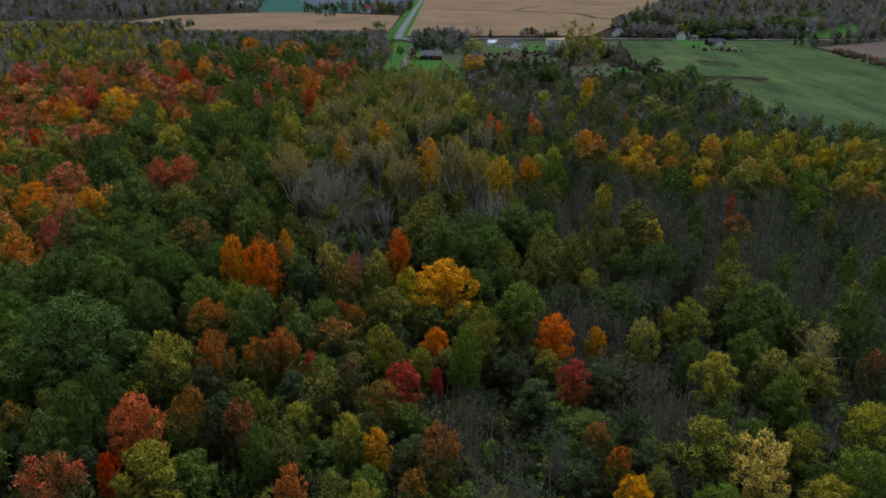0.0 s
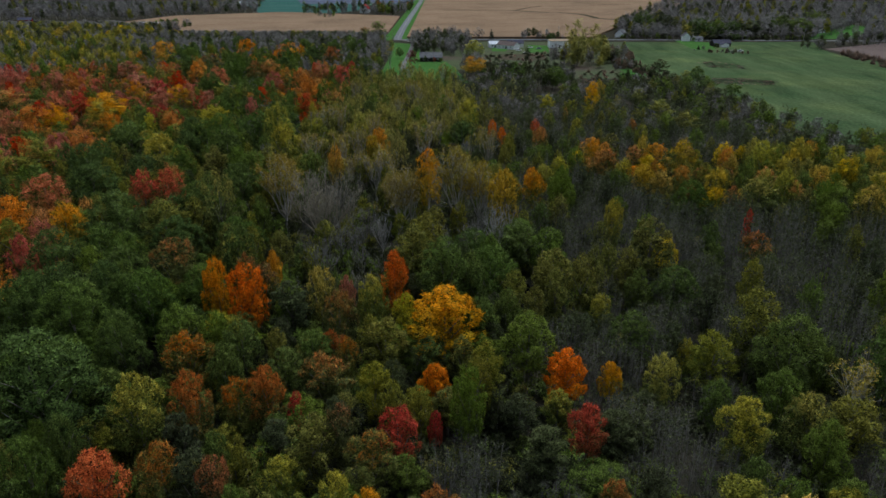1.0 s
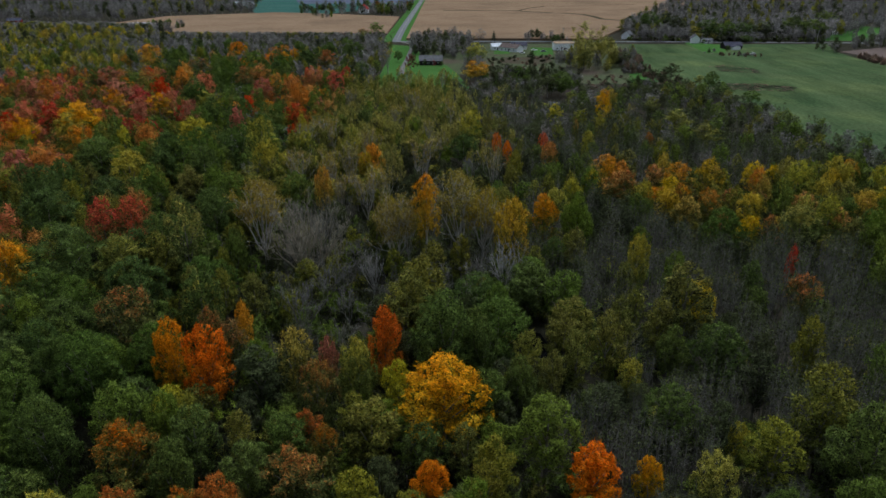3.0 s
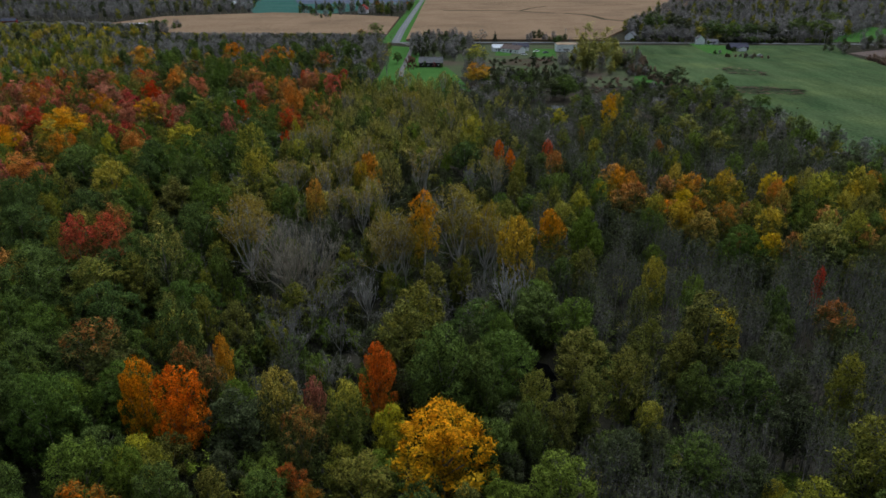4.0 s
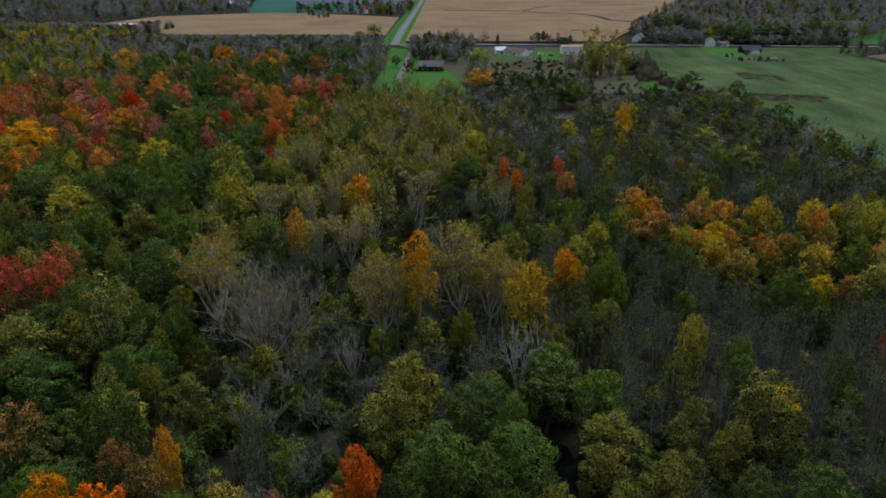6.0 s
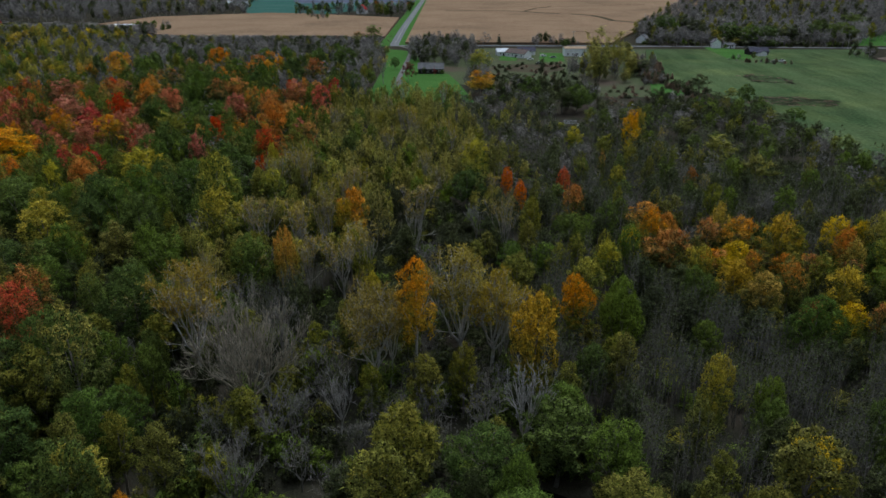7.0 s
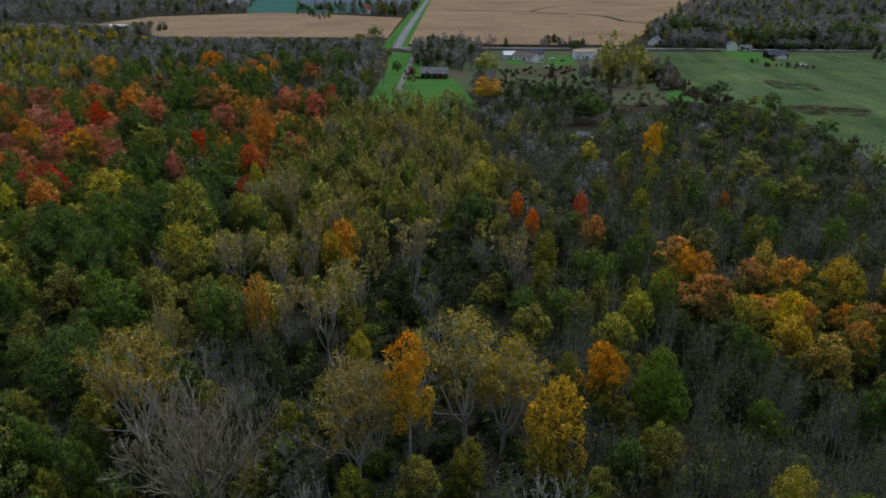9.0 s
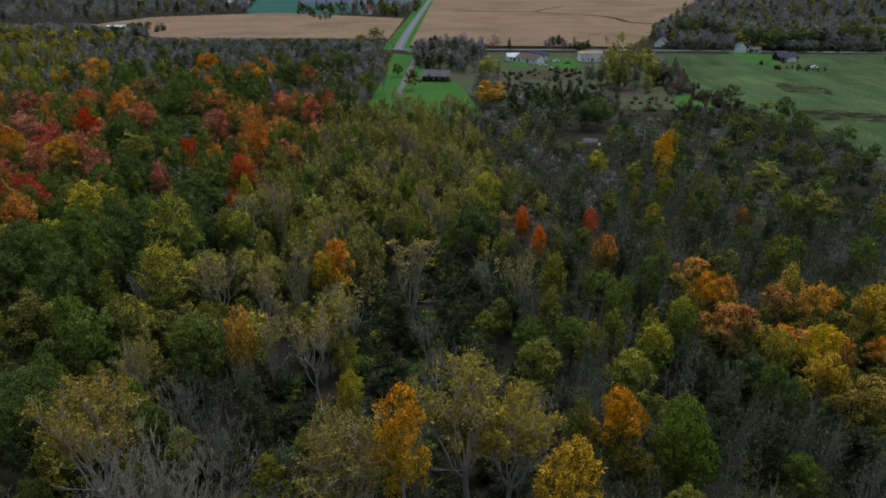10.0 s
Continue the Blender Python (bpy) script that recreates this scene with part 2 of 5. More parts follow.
def sprays(centres, ways, size, stretch=1.2, slim=0.48, loose=0.5, grain=None):
    """One three-cornered leaf spray at each centre, facing its way."""
    n = len(centres)
    if grain is None:
        grain = np.array((0, 0, 1.0)) + np.zeros((n, 3))
    lift = grain - ways * (grain * ways).sum(1, keepdims=True)
    t = unit(lift + loose * np.cross(ways, rng.normal(0, 1, (n, 3))))
    b = np.cross(ways, t)
    s = size * rng.uniform(0.6, 1.35, (n, 1))
    droop = rng.uniform(-0.25, 0.1, (n, 1)) * s * ways
    v = np.stack([centres + t * s * 0.85 * stretch + droop, centres - t * s * 0.4 + b * s * slim, centres - t * s * 0.4 - b * s * slim + droop * 0.5], 1)
    return v.reshape(-1, 3), np.arange(n * 3).reshape(-1, 3)


def crown(height, radius, base, count, size, lobes=22, lump=0.42, shape="round", hole=0.0, long=1.45, slim=0.48, loose=0.5, stretch=1.15):
    """Foliage on the outside of many rising plumes, with gaps between them. Returns vertices, triangles and height in the crown."""
    half = (height - base) / 2
    s = (np.arange(lobes) + rng.uniform(0.1, 0.9, lobes)) / lobes
    s = 0.03 + 0.95 * (s ** 0.8 if shape in ("round", "oak") else s)
    turn = np.arange(lobes) * 2.39996 + rng.normal(0, 0.35, lobes)

    low, full = rng.uniform(0.78, 1.0), rng.uniform(0.42, 0.62)

    def girth(u):
        if shape == "cone":
            return 0.95 * (1.03 - u)
        if shape == "oak":
            return np.sin(np.pi * np.clip(u, 0, 1) ** 0.85) ** 0.55
        return np.sin(np.pi * np.clip(u, 0, 1) ** low) ** full

    r = lump * radius * rng.uniform(0.7, 1.25, lobes)
    if shape == "cone":
        r *= 1.15 - s
    out = np.stack([np.cos(turn), np.sin(turn)], 1)
    reach = np.maximum(girth(s) * radius * rng.uniform(0.86, 1.1, lobes) - r * 0.75, 0.05 * radius)
    c = np.column_stack([out * reach[:, None], base + 2 * half * s - r * long * 0.5])
    rise = (0.55, 1.0) if shape != "oak" else (0.8, 0.7)
    axis = unit(np.column_stack([out * rise[0] * np.minimum(reach / radius * 1.6, 1)[:, None], np.full(lobes, rise[1])]))
    m = count * 4
    pick = rng.choice(lobes, m, p=r ** 2 / (r ** 2).sum())
    d = unit(rng.normal(0, 1, (m, 3)) + axis[pick] * 0.55 + np.column_stack([out[pick] * 0.35, np.zeros(m)]))
    along = (d * axis[pick]).sum(1, keepdims=True)
    taper = np.where(along > 0, 1 - 0.3 * along, 1.0)
    off = d * taper + axis[pick] * along * (long - 1)
    pos = c[pick] + off * r[pick, None] * (0.86 + 0.24 * rng.random((m, 1)) ** 1.5)
    keep = along[:, 0] > (-0.3 if shape == "oak" else -0.65)
    for j in range(lobes):
        rel = pos - c[j]
        al = rel @ axis[j]
        across = np.linalg.norm(rel - al[:, None] * axis[j], axis=1)
        keep &= ~(((al / long) ** 2 + across ** 2 < (r[j] * 0.74) ** 2) & (pick != j))
    keep &= pos[:, 2] > base - 0.4
    if hole:
        keep &= rng.random(m) > hole
    pos, way, plume = pos[keep][:count], d[keep][:count], axis[pick][keep][:count]
    pos[:, 2] *= height / max(np.percentile(pos[:, 2], 99.7), 1e-3)
    way = unit(way + rng.normal(0, 0.42, way.shape) + np.array((0, 0, 0.2)))
    v, f = sprays(pos, way, size, stretch, slim, loose, plume)
    n = max(8, count // 14)  # oversized inner sprays, added to block light and keep the crown's inside dim
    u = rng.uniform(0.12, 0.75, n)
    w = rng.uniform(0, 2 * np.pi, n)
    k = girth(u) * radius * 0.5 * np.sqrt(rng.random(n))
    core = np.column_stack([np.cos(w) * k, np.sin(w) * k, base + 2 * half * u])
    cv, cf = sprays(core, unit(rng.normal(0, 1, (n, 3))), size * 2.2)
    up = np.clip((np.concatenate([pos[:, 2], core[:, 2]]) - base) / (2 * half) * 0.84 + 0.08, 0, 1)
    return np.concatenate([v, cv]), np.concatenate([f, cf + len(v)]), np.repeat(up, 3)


def stem(height, base, radius, rad=0.2, limbs=6):
    """Trunk with forking limbs that reach into the crown."""
    t = Limbs()
    lean = rng.normal(0, 0.25, 2)
    top = height * 0.8
    t.tube([(0, 0, -0.3), (lean[0] * 0.3, lean[1] * 0.3, base * 0.8), (lean[0], lean[1], top)], [rad * 1.3, rad, rad * 0.3], 6)
    for i in range(limbs):
        z = rng.uniform(base * 0.7, top * 0.8)
        w = rng.uniform(0, 2 * math.pi)
        end = (math.cos(w) * radius * 0.6, math.sin(w) * radius * 0.6, z + (height - z) * rng.uniform(0.35, 0.6))
        midp = (end[0] * 0.45 + lean[0] * 0.4, end[1] * 0.45 + lean[1] * 0.4, z + (end[2] - z) * 0.45)
        t.tube([(lean[0] * 0.5, lean[1] * 0.5, z), midp, end], [rad * 0.5, rad * 0.38, rad * 0.15], 4)
    return t.arrays()


def fan(height, radius, limbs, rad, fork, kids, wide=1.2, twig=0.03, rise=0.28):
    """A trunk whose limbs fan out and up into a dome, forking finer and finer towards it."""
    t = Limbs()
    lean = rng.normal(0, 0.02 * height, 2)
    z0 = fork * height
    t.tube([(0, 0, -0.3), (lean[0] * 0.4, lean[1] * 0.4, z0 * 0.55), (lean[0], lean[1], z0)], [rad * 1.35, rad * 1.05, rad * 0.9], 7)

    def limb(p, q, bow, r, level):
        ctrl = p + (q - p) * 0.5 + bow
        steps = (6, 4, 3)[min(level, 2)] if level < len(kids) else 0
        if not steps:
            t.spike(p, q, r)
            return
        us = np.linspace(0, 1, steps)
        size = np.linalg.norm(q - p)
        pts = [(1 - u) ** 2 * p + 2 * u * (1 - u) * ctrl + u * u * q + (rng.normal(0, 0.018, 3) * size if 0 < u < 1 else 0) for u in us]
        t.tube(pts, [r * (1 - 0.8 * u) + 0.3 * twig for u in us], (6, 4, 3)[min(level, 2)])
        t.tips.append(q)
        for _ in range(kids[level]):
            u = rng.uniform(0.25, 1.0)
            i = min(int(u * (steps - 1)), steps - 2)
            w = u * (steps - 1) - i
            at = pts[i] * (1 - w) + pts[i + 1] * w
            ahead = unit(pts[i + 1] - pts[i])
            way = unit(ahead * 0.85 + rng.normal(0, 0.45, 3) + np.array((0, 0, rise)))
            far = size * rng.uniform(0.3, 0.5) * (1.25 - 0.5 * u)
            limb(at, at + way * far, np.array((0, 0, -0.06 * far)) + rng.normal(0, 0.05, 3) * far, max(r * (1 - 0.7 * u) * 0.5, twig), level + 1)

    for i in range(limbs):
        w = i * 2.39996 + rng.normal(0, 0.25)
        th = wide * math.sqrt((i + 0.4) / limbs) * rng.uniform(0.9, 1.1)
        reach = 0.8 * radius * math.sin(min(th, 1.5)) / math.sin(min(wide, 1.5))
        q = np.array((math.cos(w) * reach, math.sin(w) * reach, z0 + (height - z0) * 0.82 * max(math.cos(th), 0.05) ** 0.6))
        p = np.array((lean[0], lean[1], z0 * rng.uniform(0.75, 1.0)))
        side = np.array((math.cos(w), math.sin(w), 0))
        limb(p, q, side * reach * 0.16 + np.array((0, 0, -0.04 * height * math.sin(th))), rad * rng.uniform(0.45, 0.62), 0)
    v, f = t.arrays()
    tips = np.array(t.tips)
    k = height / v[:, 2].max()
    v[:, 2] *= k
    tips[:, 2] *= k
    return v, f, tips


def tip_leaves(tips, height, count, size, low=0.45):
    """Leaves that still hang about the outer twigs."""
    high = tips[tips[:, 2] > low * height * (0.7 + 0.6 * rng.random(len(tips)))]
    at = high[rng.integers(0, len(high), count)] + rng.normal(0, 0.32, (count, 3))
    v, f = sprays(at, unit(rng.normal(0, 1, (count, 3)) + np.array((0, 0, 0.6))), size)
    return v, f, np.repeat(np.clip(at[:, 2] / height, 0, 1), 3)


def clump(height, stems, twigs, rad):
    """Thin upright saplings side by side with short rising twigs."""
    t = Limbs()
    for _ in range(stems):
        foot = np.array((*rng.normal(0, 1.0, 2), -0.2))
        top = foot + np.array((*rng.normal(0, 0.8, 2), height * rng.uniform(0.7, 1.0)))
        t.spike(foot, top, rad * rng.uniform(0.8, 1.3))
        for _ in range(twigs):
            s = rng.uniform(0.35, 0.95)
            p = foot + (top - foot) * s
            way = unit(np.array((*rng.normal(0, 0.6, 2), rng.uniform(0.5, 1.2))))
            t.spike(p, p + way * (1.15 - s) * height * rng.uniform(0.18, 0.38), rad * 0.45)
    v, f = t.arrays()
    return v, f, np.array(t.tips)


# Shapes of trees, three degrees of fineness: near, middle, far. Each: height, crown radius, leaf arrays, wood arrays.
SHAPES = {}


def shape_set(key, height, radius, base, counts, sizes, lobes, lump, shape="round", hole=0.0, variants=3, rad=0.2, long=1.45, upright=False):
    for grade in range(4):
        SHAPES[key, grade] = []
        for _ in range(variants if grade < 3 else 2):
            leaf = crown(height, radius, base, counts[grade], sizes[grade], lobes if grade < 2 else max(7, lobes // 2), lump if grade < 2 else lump * 1.25, shape, hole, long, (0.34, 0.36, 0.32 if upright else 0.46, 0.6)[grade], (0.4, 0.5, 0.4 if upright else 1.2, 2.5)[grade], (1.6, 1.5, 1.8 if upright else 1.2, 1.15)[grade])
            if grade < 2 and (key != "scrub" or grade == 0):
                wood = stem(height, base, radius, rad, 6 if grade == 0 else 3)
            else:
                t = Limbs()
                t.tube([(0, 0, -0.3), (0, 0, height * 0.7)], [rad, rad * 0.4], 3)
                wood = t.arrays()
            girth = float(np.percentile(np.hypot(leaf[0][:, 0], leaf[0][:, 1]), 97))
            SHAPES[key, grade].append((height, (radius + girth) / 2, leaf, wood))


shape_set("maple", 15, 3.7, 4.0, (2600, 740, 230, 74), (0.52, 0.86, 1.35, 2.3), 36, 0.25, variants=5, long=1.75)
shape_set("oak", 17, 5.2, 4.0, (3600, 900, 300, 90), (0.52, 0.98, 1.6, 2.7), 80, 0.17, "oak", long=1.1)
shape_set("tall", 15, 2.6, 3.2, (1850, 560, 190, 60), (0.5, 0.82, 1.25, 2.2), 26, 0.28, variants=4, long=1.8, upright=True)
shape_set("open", 15, 3.8, 3.5, (1500, 400, 140, 46), (0.5, 0.88, 1.4, 2.3), 26, 0.22, hole=0.1, long=1.9)
shape_set("willow", 13, 1.9, 1.5, (900, 300, 110, 44), (0.46, 0.75, 1.15, 1.9), 14, 0.36, variants=4, long=2.2, upright=True, rad=0.12)
shape_set("aspen", 20, 3.6, 9.0, (1700, 560, 210, 74), (0.5, 0.85, 1.3, 2.0), 24, 0.28)
shape_set("scrub", 5, 2.4, 0.2, (560, 150, 54, 22), (0.48, 0.8, 1.3, 2.0), 12, 0.40)
shape_set("spruce", 12, 2.4, 0.8, (1400, 600, 260, 110), (0.45, 0.65, 0.9, 1.4), 26, 0.34, "cone", long=1.1)
for grade in range(4):
    for key in ("great", "bare", "thin", "pole", "cotton", "twiggy"):
        SHAPES[key, grade] = []
    v, f, tips = fan(17, 10, 13, 0.36, 0.15, ((9, 8, 6), (7, 5, 3), (5, 4), (4, 3))[grade], 1.12, 0.024, 0.36)
    SHAPES["great", grade].append((17, 10, None, (v, f)))
    for _ in range(3 if grade < 3 else 2):
        v, f, tips = fan(17, 6, 8, 0.26, 0.25, ((6, 6, 4), (6, 5, 3), (5, 3), (4, 2))[grade], 0.9, (0.028, 0.032, 0.05, 0.08)[grade], 0.45)
        SHAPES["bare", grade].append((17, 6, None, (v, f)))
        v, f, tips = fan(17, 3.4, 6, 0.2, 0.2, ((6, 5, 3), (5, 4, 2), (4, 3), (3, 2))[grade], 0.42, (0.028, 0.034, 0.055, 0.09)[grade], 0.7)
        n = (900, 380, 150, 60)[grade]
        SHAPES["thin", grade].append((17, 3.4, tip_leaves(tips, 17, n, (0.36, 0.58, 0.9, 1.4)[grade], 0.6), (v, f)))
        v, f, tips = fan(20, 5.5, 8, 0.3, 0.3, ((6, 6, 3), (6, 4, 2), (5, 3), (4, 2))[grade], 0.85, (0.03, 0.036, 0.055, 0.09)[grade], 0.4)
        n = (4200, 1500, 360, 100)[grade]
        SHAPES["cotton", grade].append((20, 5.5, tip_leaves(tips, 20, n, (0.4, 0.66, 1.1, 1.8)[grade], 0.36), (v, f)))
        if grade < 2:
            v, f, tips = fan(13, 3.2, 5, 0.13, 0.25, ((5, 5, 3), (5, 4))[grade], 0.6, (0.024, 0.035)[grade], 0.55)
        else:
            v, f, tips = clump(13, 2, (5, 2)[grade - 2], (0.12, 0.2)[grade - 2])
        n = (160, 110, 80, 34)[grade]
        k = rng.integers(0, len(tips), n)
        at = tips[k] * rng.uniform(0.75, 1.0, (n, 1)) + rng.normal(0, 0.4, (n, 3))
        lv, lf = sprays(at, unit(rng.normal(0, 1, (n, 3)) * np.array((1, 1, 0.35))), (0.3, 0.5)[min(grade, 1)], 2.3)
        haze = (lv, lf, np.repeat(np.clip(at[:, 2] / 13, 0, 1), 3)) if grade < 2 else crown(13, 3.2, 2.5, (100, 40)[grade - 2], (1.0, 1.9)[grade - 2], 12, 0.34, slim=0.4, loose=1.2)
        SHAPES["twiggy", grade].append((13, 3.2, haze, (v, f)))
        v, f, tips = clump(12, (6, 5, 3, 2)[grade], (12, 8, 5, 3)[grade], (0.085, 0.1, 0.13, 0.19)[grade])
        n = (120, 60, 30, 16)[grade]
        at = tips[rng.integers(0, len(tips), n)] + rng.normal(0, 0.5, (n, 3))
        lv, lf = sprays(at, unit(rng.normal(0, 1, (n, 3)) + np.array((0, 0, 0.5))), (0.36, 0.5, 0.8, 1.2)[grade])
        SHAPES["pole", grade].append((12, 2.2, (lv, lf, np.repeat(np.clip(at[:, 2] / 12, 0, 1), 3)), (v, f)))

# kind: shape, leaf material, bark, height, crown width, name, label
KINDS = {
    "R": ("maple", "R", BARK, 15, 6.5, "red_maple", "red maple in full crimson autumn leaf in the wood"),
    "C": ("maple", "C", BARK, 15, 7.0, "scarlet_maple", "maple in bright scarlet and orange autumn leaf"),
    "O": ("maple", "O", BARK, 15, 7.0, "orange_maple", "maple turning bright orange in the dense wood"),
    "v": ("maple", "v", BARK, 15, 7.0, "coral_maple", "maple turning soft coral red in the wood"),
    "o": ("maple", "o", BARK, 14, 7.0, "turning_maple", "green maple with orange turning upper leaves"),
    "z": ("maple", "z", BARK, 14, 7.0, "gold_topped_maple", "green maple with gold turning upper leaves"),
    "r": ("maple", "r", BARK, 15, 7.0, "red_topped_maple", "green maple with red turning upper leaves"),
    "y": ("open", "Y", BARK, 16, 8.0, "thin_yellow_tree", "open-crowned tree with thin yellow-green leaves"),
    "B": ("scrub", "B", TWIG, 2.5, 3.5, "brown_brush", "low reddish brown brush at the field edge"),
    "G": ("maple", "G", BARK, 15, 7.5, "golden_maple", "golden yellow autumn maple among green trees"),
    "Y": ("maple", "Y", BARK, 15, 7.0, "yellow_green_tree", "broadleaf tree with yellowing green crown"),
    "g": ("maple", "g", BARK, 15, 7.5, "green_tree", "broadleaf tree still in full green leaf"),
    "k": ("oak", "k", BARK, 17.5, 10.5, "oak", "large oak with lumpy dark green crown"),
    "l": ("tall", "l", BARK, 14.5, 6.5, "olive_tree", "broadleaf tree with dull olive autumn crown"),
    "u": ("maple", "u", BARK, 13.5, 7.0, "russet_maple", "maple with russet top and green lower crown"),
    "h": ("thin", "h", LIMB, 17, 6.0, "thin_leaved_poplar", "half-bare poplar with pale limbs and straw leaves"),
    "d": ("bare", None, PALE, 17, 8.0, "pale_bare_tree", "small leafless tree with a fan of whitish limbs"),
    "b": ("bare", None, TWIG, 17, 11.0, "bare_tree", "leafless grey tree with spreading branches"),
    "x": ("great", None, DOME, 19, 20.0, "great_bare_tree", "great leafless tree with a dome of grey-brown branches"),
    "p": ("pole", "e", SAPLING, 13.5, 4.5, "bare_sapling", "clump of thin grey saplings with few leaves"),
    "e": ("tall", "e", BARK, 13, 6.5, "grey_green_tree", "dull grey-green tree in the damp wood"),
    "w": ("willow", "w", TWIG, 12, 3.3, "young_willow", "young willow with thin yellow-olive leaves"),
    "s": ("scrub", "s", TWIG, 4.2, 5.0, "scrub_bush", "low dull green scrub bush under the trees"),
    "A": ("aspen", "G", PALE, 20, 7.0, "golden_aspen", "tall aspen with a golden top on pale stems"),
    "H": ("cotton", "H", PALE, 20, 11.0, "cottonwood", "spreading cottonwood with thin olive-gold leaves"),
    "S": ("scrub", "l", TWIG, 5, 5.5, "understorey_bush", "olive bush growing under the trees"),
    "K": ("scrub", "g", TWIG, 5, 5.5, "green_bush", "green bush growing under the trees"),
    "q": ("twiggy", "q", TWIG, 12.5, 6.5, "leafless_tree", "tree bare of leaves with a haze of grey twigs"),
    "c": ("spruce", "c", BARK, 13, 5.0, "spruce", "dark narrow spruce standing alone"),
    "P": ("open", "P", BARK, 13, 7.0, "pale_gold_tree", "tree with thin pale golden leaves"),
    "m": ("maple", "m", BARK, 9, 6.0, "maroon_tree", "round maroon garden tree on the lawn"),
}

TEMPLATES = {}


def template(kind, grade, which):
    """The shared meshes of one tree: wood and leaves."""
    key = (kind, grade, which)
    if key not in TEMPLATES:
        shape, leaf_key, bark, *_ = KINDS[kind]
        _, _, leaf, wood = SHAPES[shape, grade][which]
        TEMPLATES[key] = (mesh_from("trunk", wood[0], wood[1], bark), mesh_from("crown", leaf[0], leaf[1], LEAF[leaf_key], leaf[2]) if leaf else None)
    return TEMPLATES[key]


PLANTED = []  # x, y, width, height of what should stay in view
MASS = {}


def plant(kind, x, y, height=0, width=0, grade=0, single=True):
    """One tree. Single ones are things of their own; the others are gathered for the joined far woods."""
    shape, leaf_key, bark, h0, w0, name, label = KINDS[kind]
    h, w = height or h0 * rng.uniform(0.85, 1.15), width or w0 * rng.uniform(0.8, 1.2)
    which = int(rng.integers(0, len(SHAPES[shape, grade])))
    th, tr, leaf, wood = SHAPES[shape, grade][which]
    sx, sz, turn = w / (2 * tr), h / th, rng.uniform(0, 2 * math.pi)
    if single:
        trunk, top = template(kind, grade, which)
        ob = new(name)
        ob.empty_display_size = 0.5
        ob.matrix_basis = Matrix.LocRotScale((x, y, 0), Euler((0, 0, turn)), (sx, sx, sz))
        for key, me in (("trunk", trunk), ("crown", top)):
            if me:
                new(key, me).parent = ob
        tagged(ob, label, "tree", name.replace("_", " ") + "s of the wood")
    else:
        MASS.setdefault((kind, grade), []).append((which, x, y, sx, sz, turn))
    return h, w


def join_masses(names):
    """The gathered trees, joined kind by kind."""
    for (kind, grade), rows in MASS.items():
        shape, leaf_key, bark, _, _, name, label = KINDS[kind]
        for piece, mat in ((2, LEAF.get(leaf_key)), (3, bark)):
            vs, fs, ups, tints, count = [], [], [], [], 0
            for which, x, y, sx, sz, turn in rows:
                arr = SHAPES[shape, grade][which][piece]
                if arr is None:
                    continue
                v = arr[0]
                c, s = math.cos(turn), math.sin(turn)
                vs.append(np.stack([x + sx * (c * v[:, 0] - s * v[:, 1]), y + sx * (s * v[:, 0] + c * v[:, 1]), sz * v[:, 2]], 1))
                fs.append(arr[1] + count)
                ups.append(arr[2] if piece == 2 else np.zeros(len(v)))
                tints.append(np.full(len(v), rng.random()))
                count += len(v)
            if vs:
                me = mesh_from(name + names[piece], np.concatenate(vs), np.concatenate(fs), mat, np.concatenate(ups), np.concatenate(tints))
                ob = new(name + names[piece], me)
                far = ("", "middle ", "distant ", "far ")[grade]
                tagged(ob, far + ("foliage of " if piece == 2 else "trunks of ") + label.split(" in ")[0] + " stands", "woods", kind="stuff")


# ---- ground, fields, roads ----


def sheet(name, outline, z, mat, label, category, kind="structure", cell=0, lift=0.0):
    """A flat field with the given outline; with cell it gets an uneven top."""
    bm = bmesh.new()
    face = bm.faces.new([bm.verts.new((x, y, z)) for x, y in outline])
    if face.normal.z < 0 or sum((outline[i][0] - outline[i - 1][0]) * (outline[i][1] + outline[i - 1][1]) for i in range(len(outline))) > 0:
        bmesh.ops.reverse_faces(bm, faces=[face])
    if lift:
        out = bmesh.ops.extrude_face_region(bm, geom=[face])
        bmesh.ops.translate(bm, verts=[g for g in out["geom"] if isinstance(g, bmesh.types.BMVert)], vec=(0, 0, lift))
    bmesh.ops.triangulate(bm, faces=bm.faces[:])
    me = bpy.data.meshes.new(name)
    bm.to_mesh(me)
    bm.free()
    me.materials.append(mat)
    return tagged(new(name, me), label, category, kind=kind)


def ribbon(name, line, width, z, mat, label, category):
    left, right = [], []
    for i, (x, y) in enumerate(line):
        a, b = Vector(line[max(i - 1, 0)]), Vector(line[min(i + 1, len(line) - 1)])
        d = (b - a).normalized()
        left.append((x - d.y * width / 2, y + d.x * width / 2))
        right.append((x + d.y * width / 2, y - d.x * width / 2))
    n = len(line)
    faces = [(i, i + 1, n + i + 1, n + i) for i in range(n - 1)]
    me = mesh_from(name, [(x, y, z) for x, y in left + right], [f[::-1] for f in faces], mat)
    return tagged(new(name, me), label, category, kind="structure")


n = 90
gx, gy = np.meshgrid(np.linspace(-4600, 4600, n), np.linspace(-4600, 4600, n))
gv = np.stack([gx.ravel(), gy.ravel(), np.full(n * n, 0.0)], 1)
gi = np.arange(n * n).reshape(n, n)
quads = np.stack([gi[:-1, :-1], gi[:-1, 1:], gi[1:, 1:], gi[1:, :-1]], -1).reshape(-1, 4)
tagged(new("ground", mesh_from("ground", gv, [tuple(q) for q in quads.tolist()], LITTER)), "dark woodland ground under fallen leaves", "ground", kind="structure")

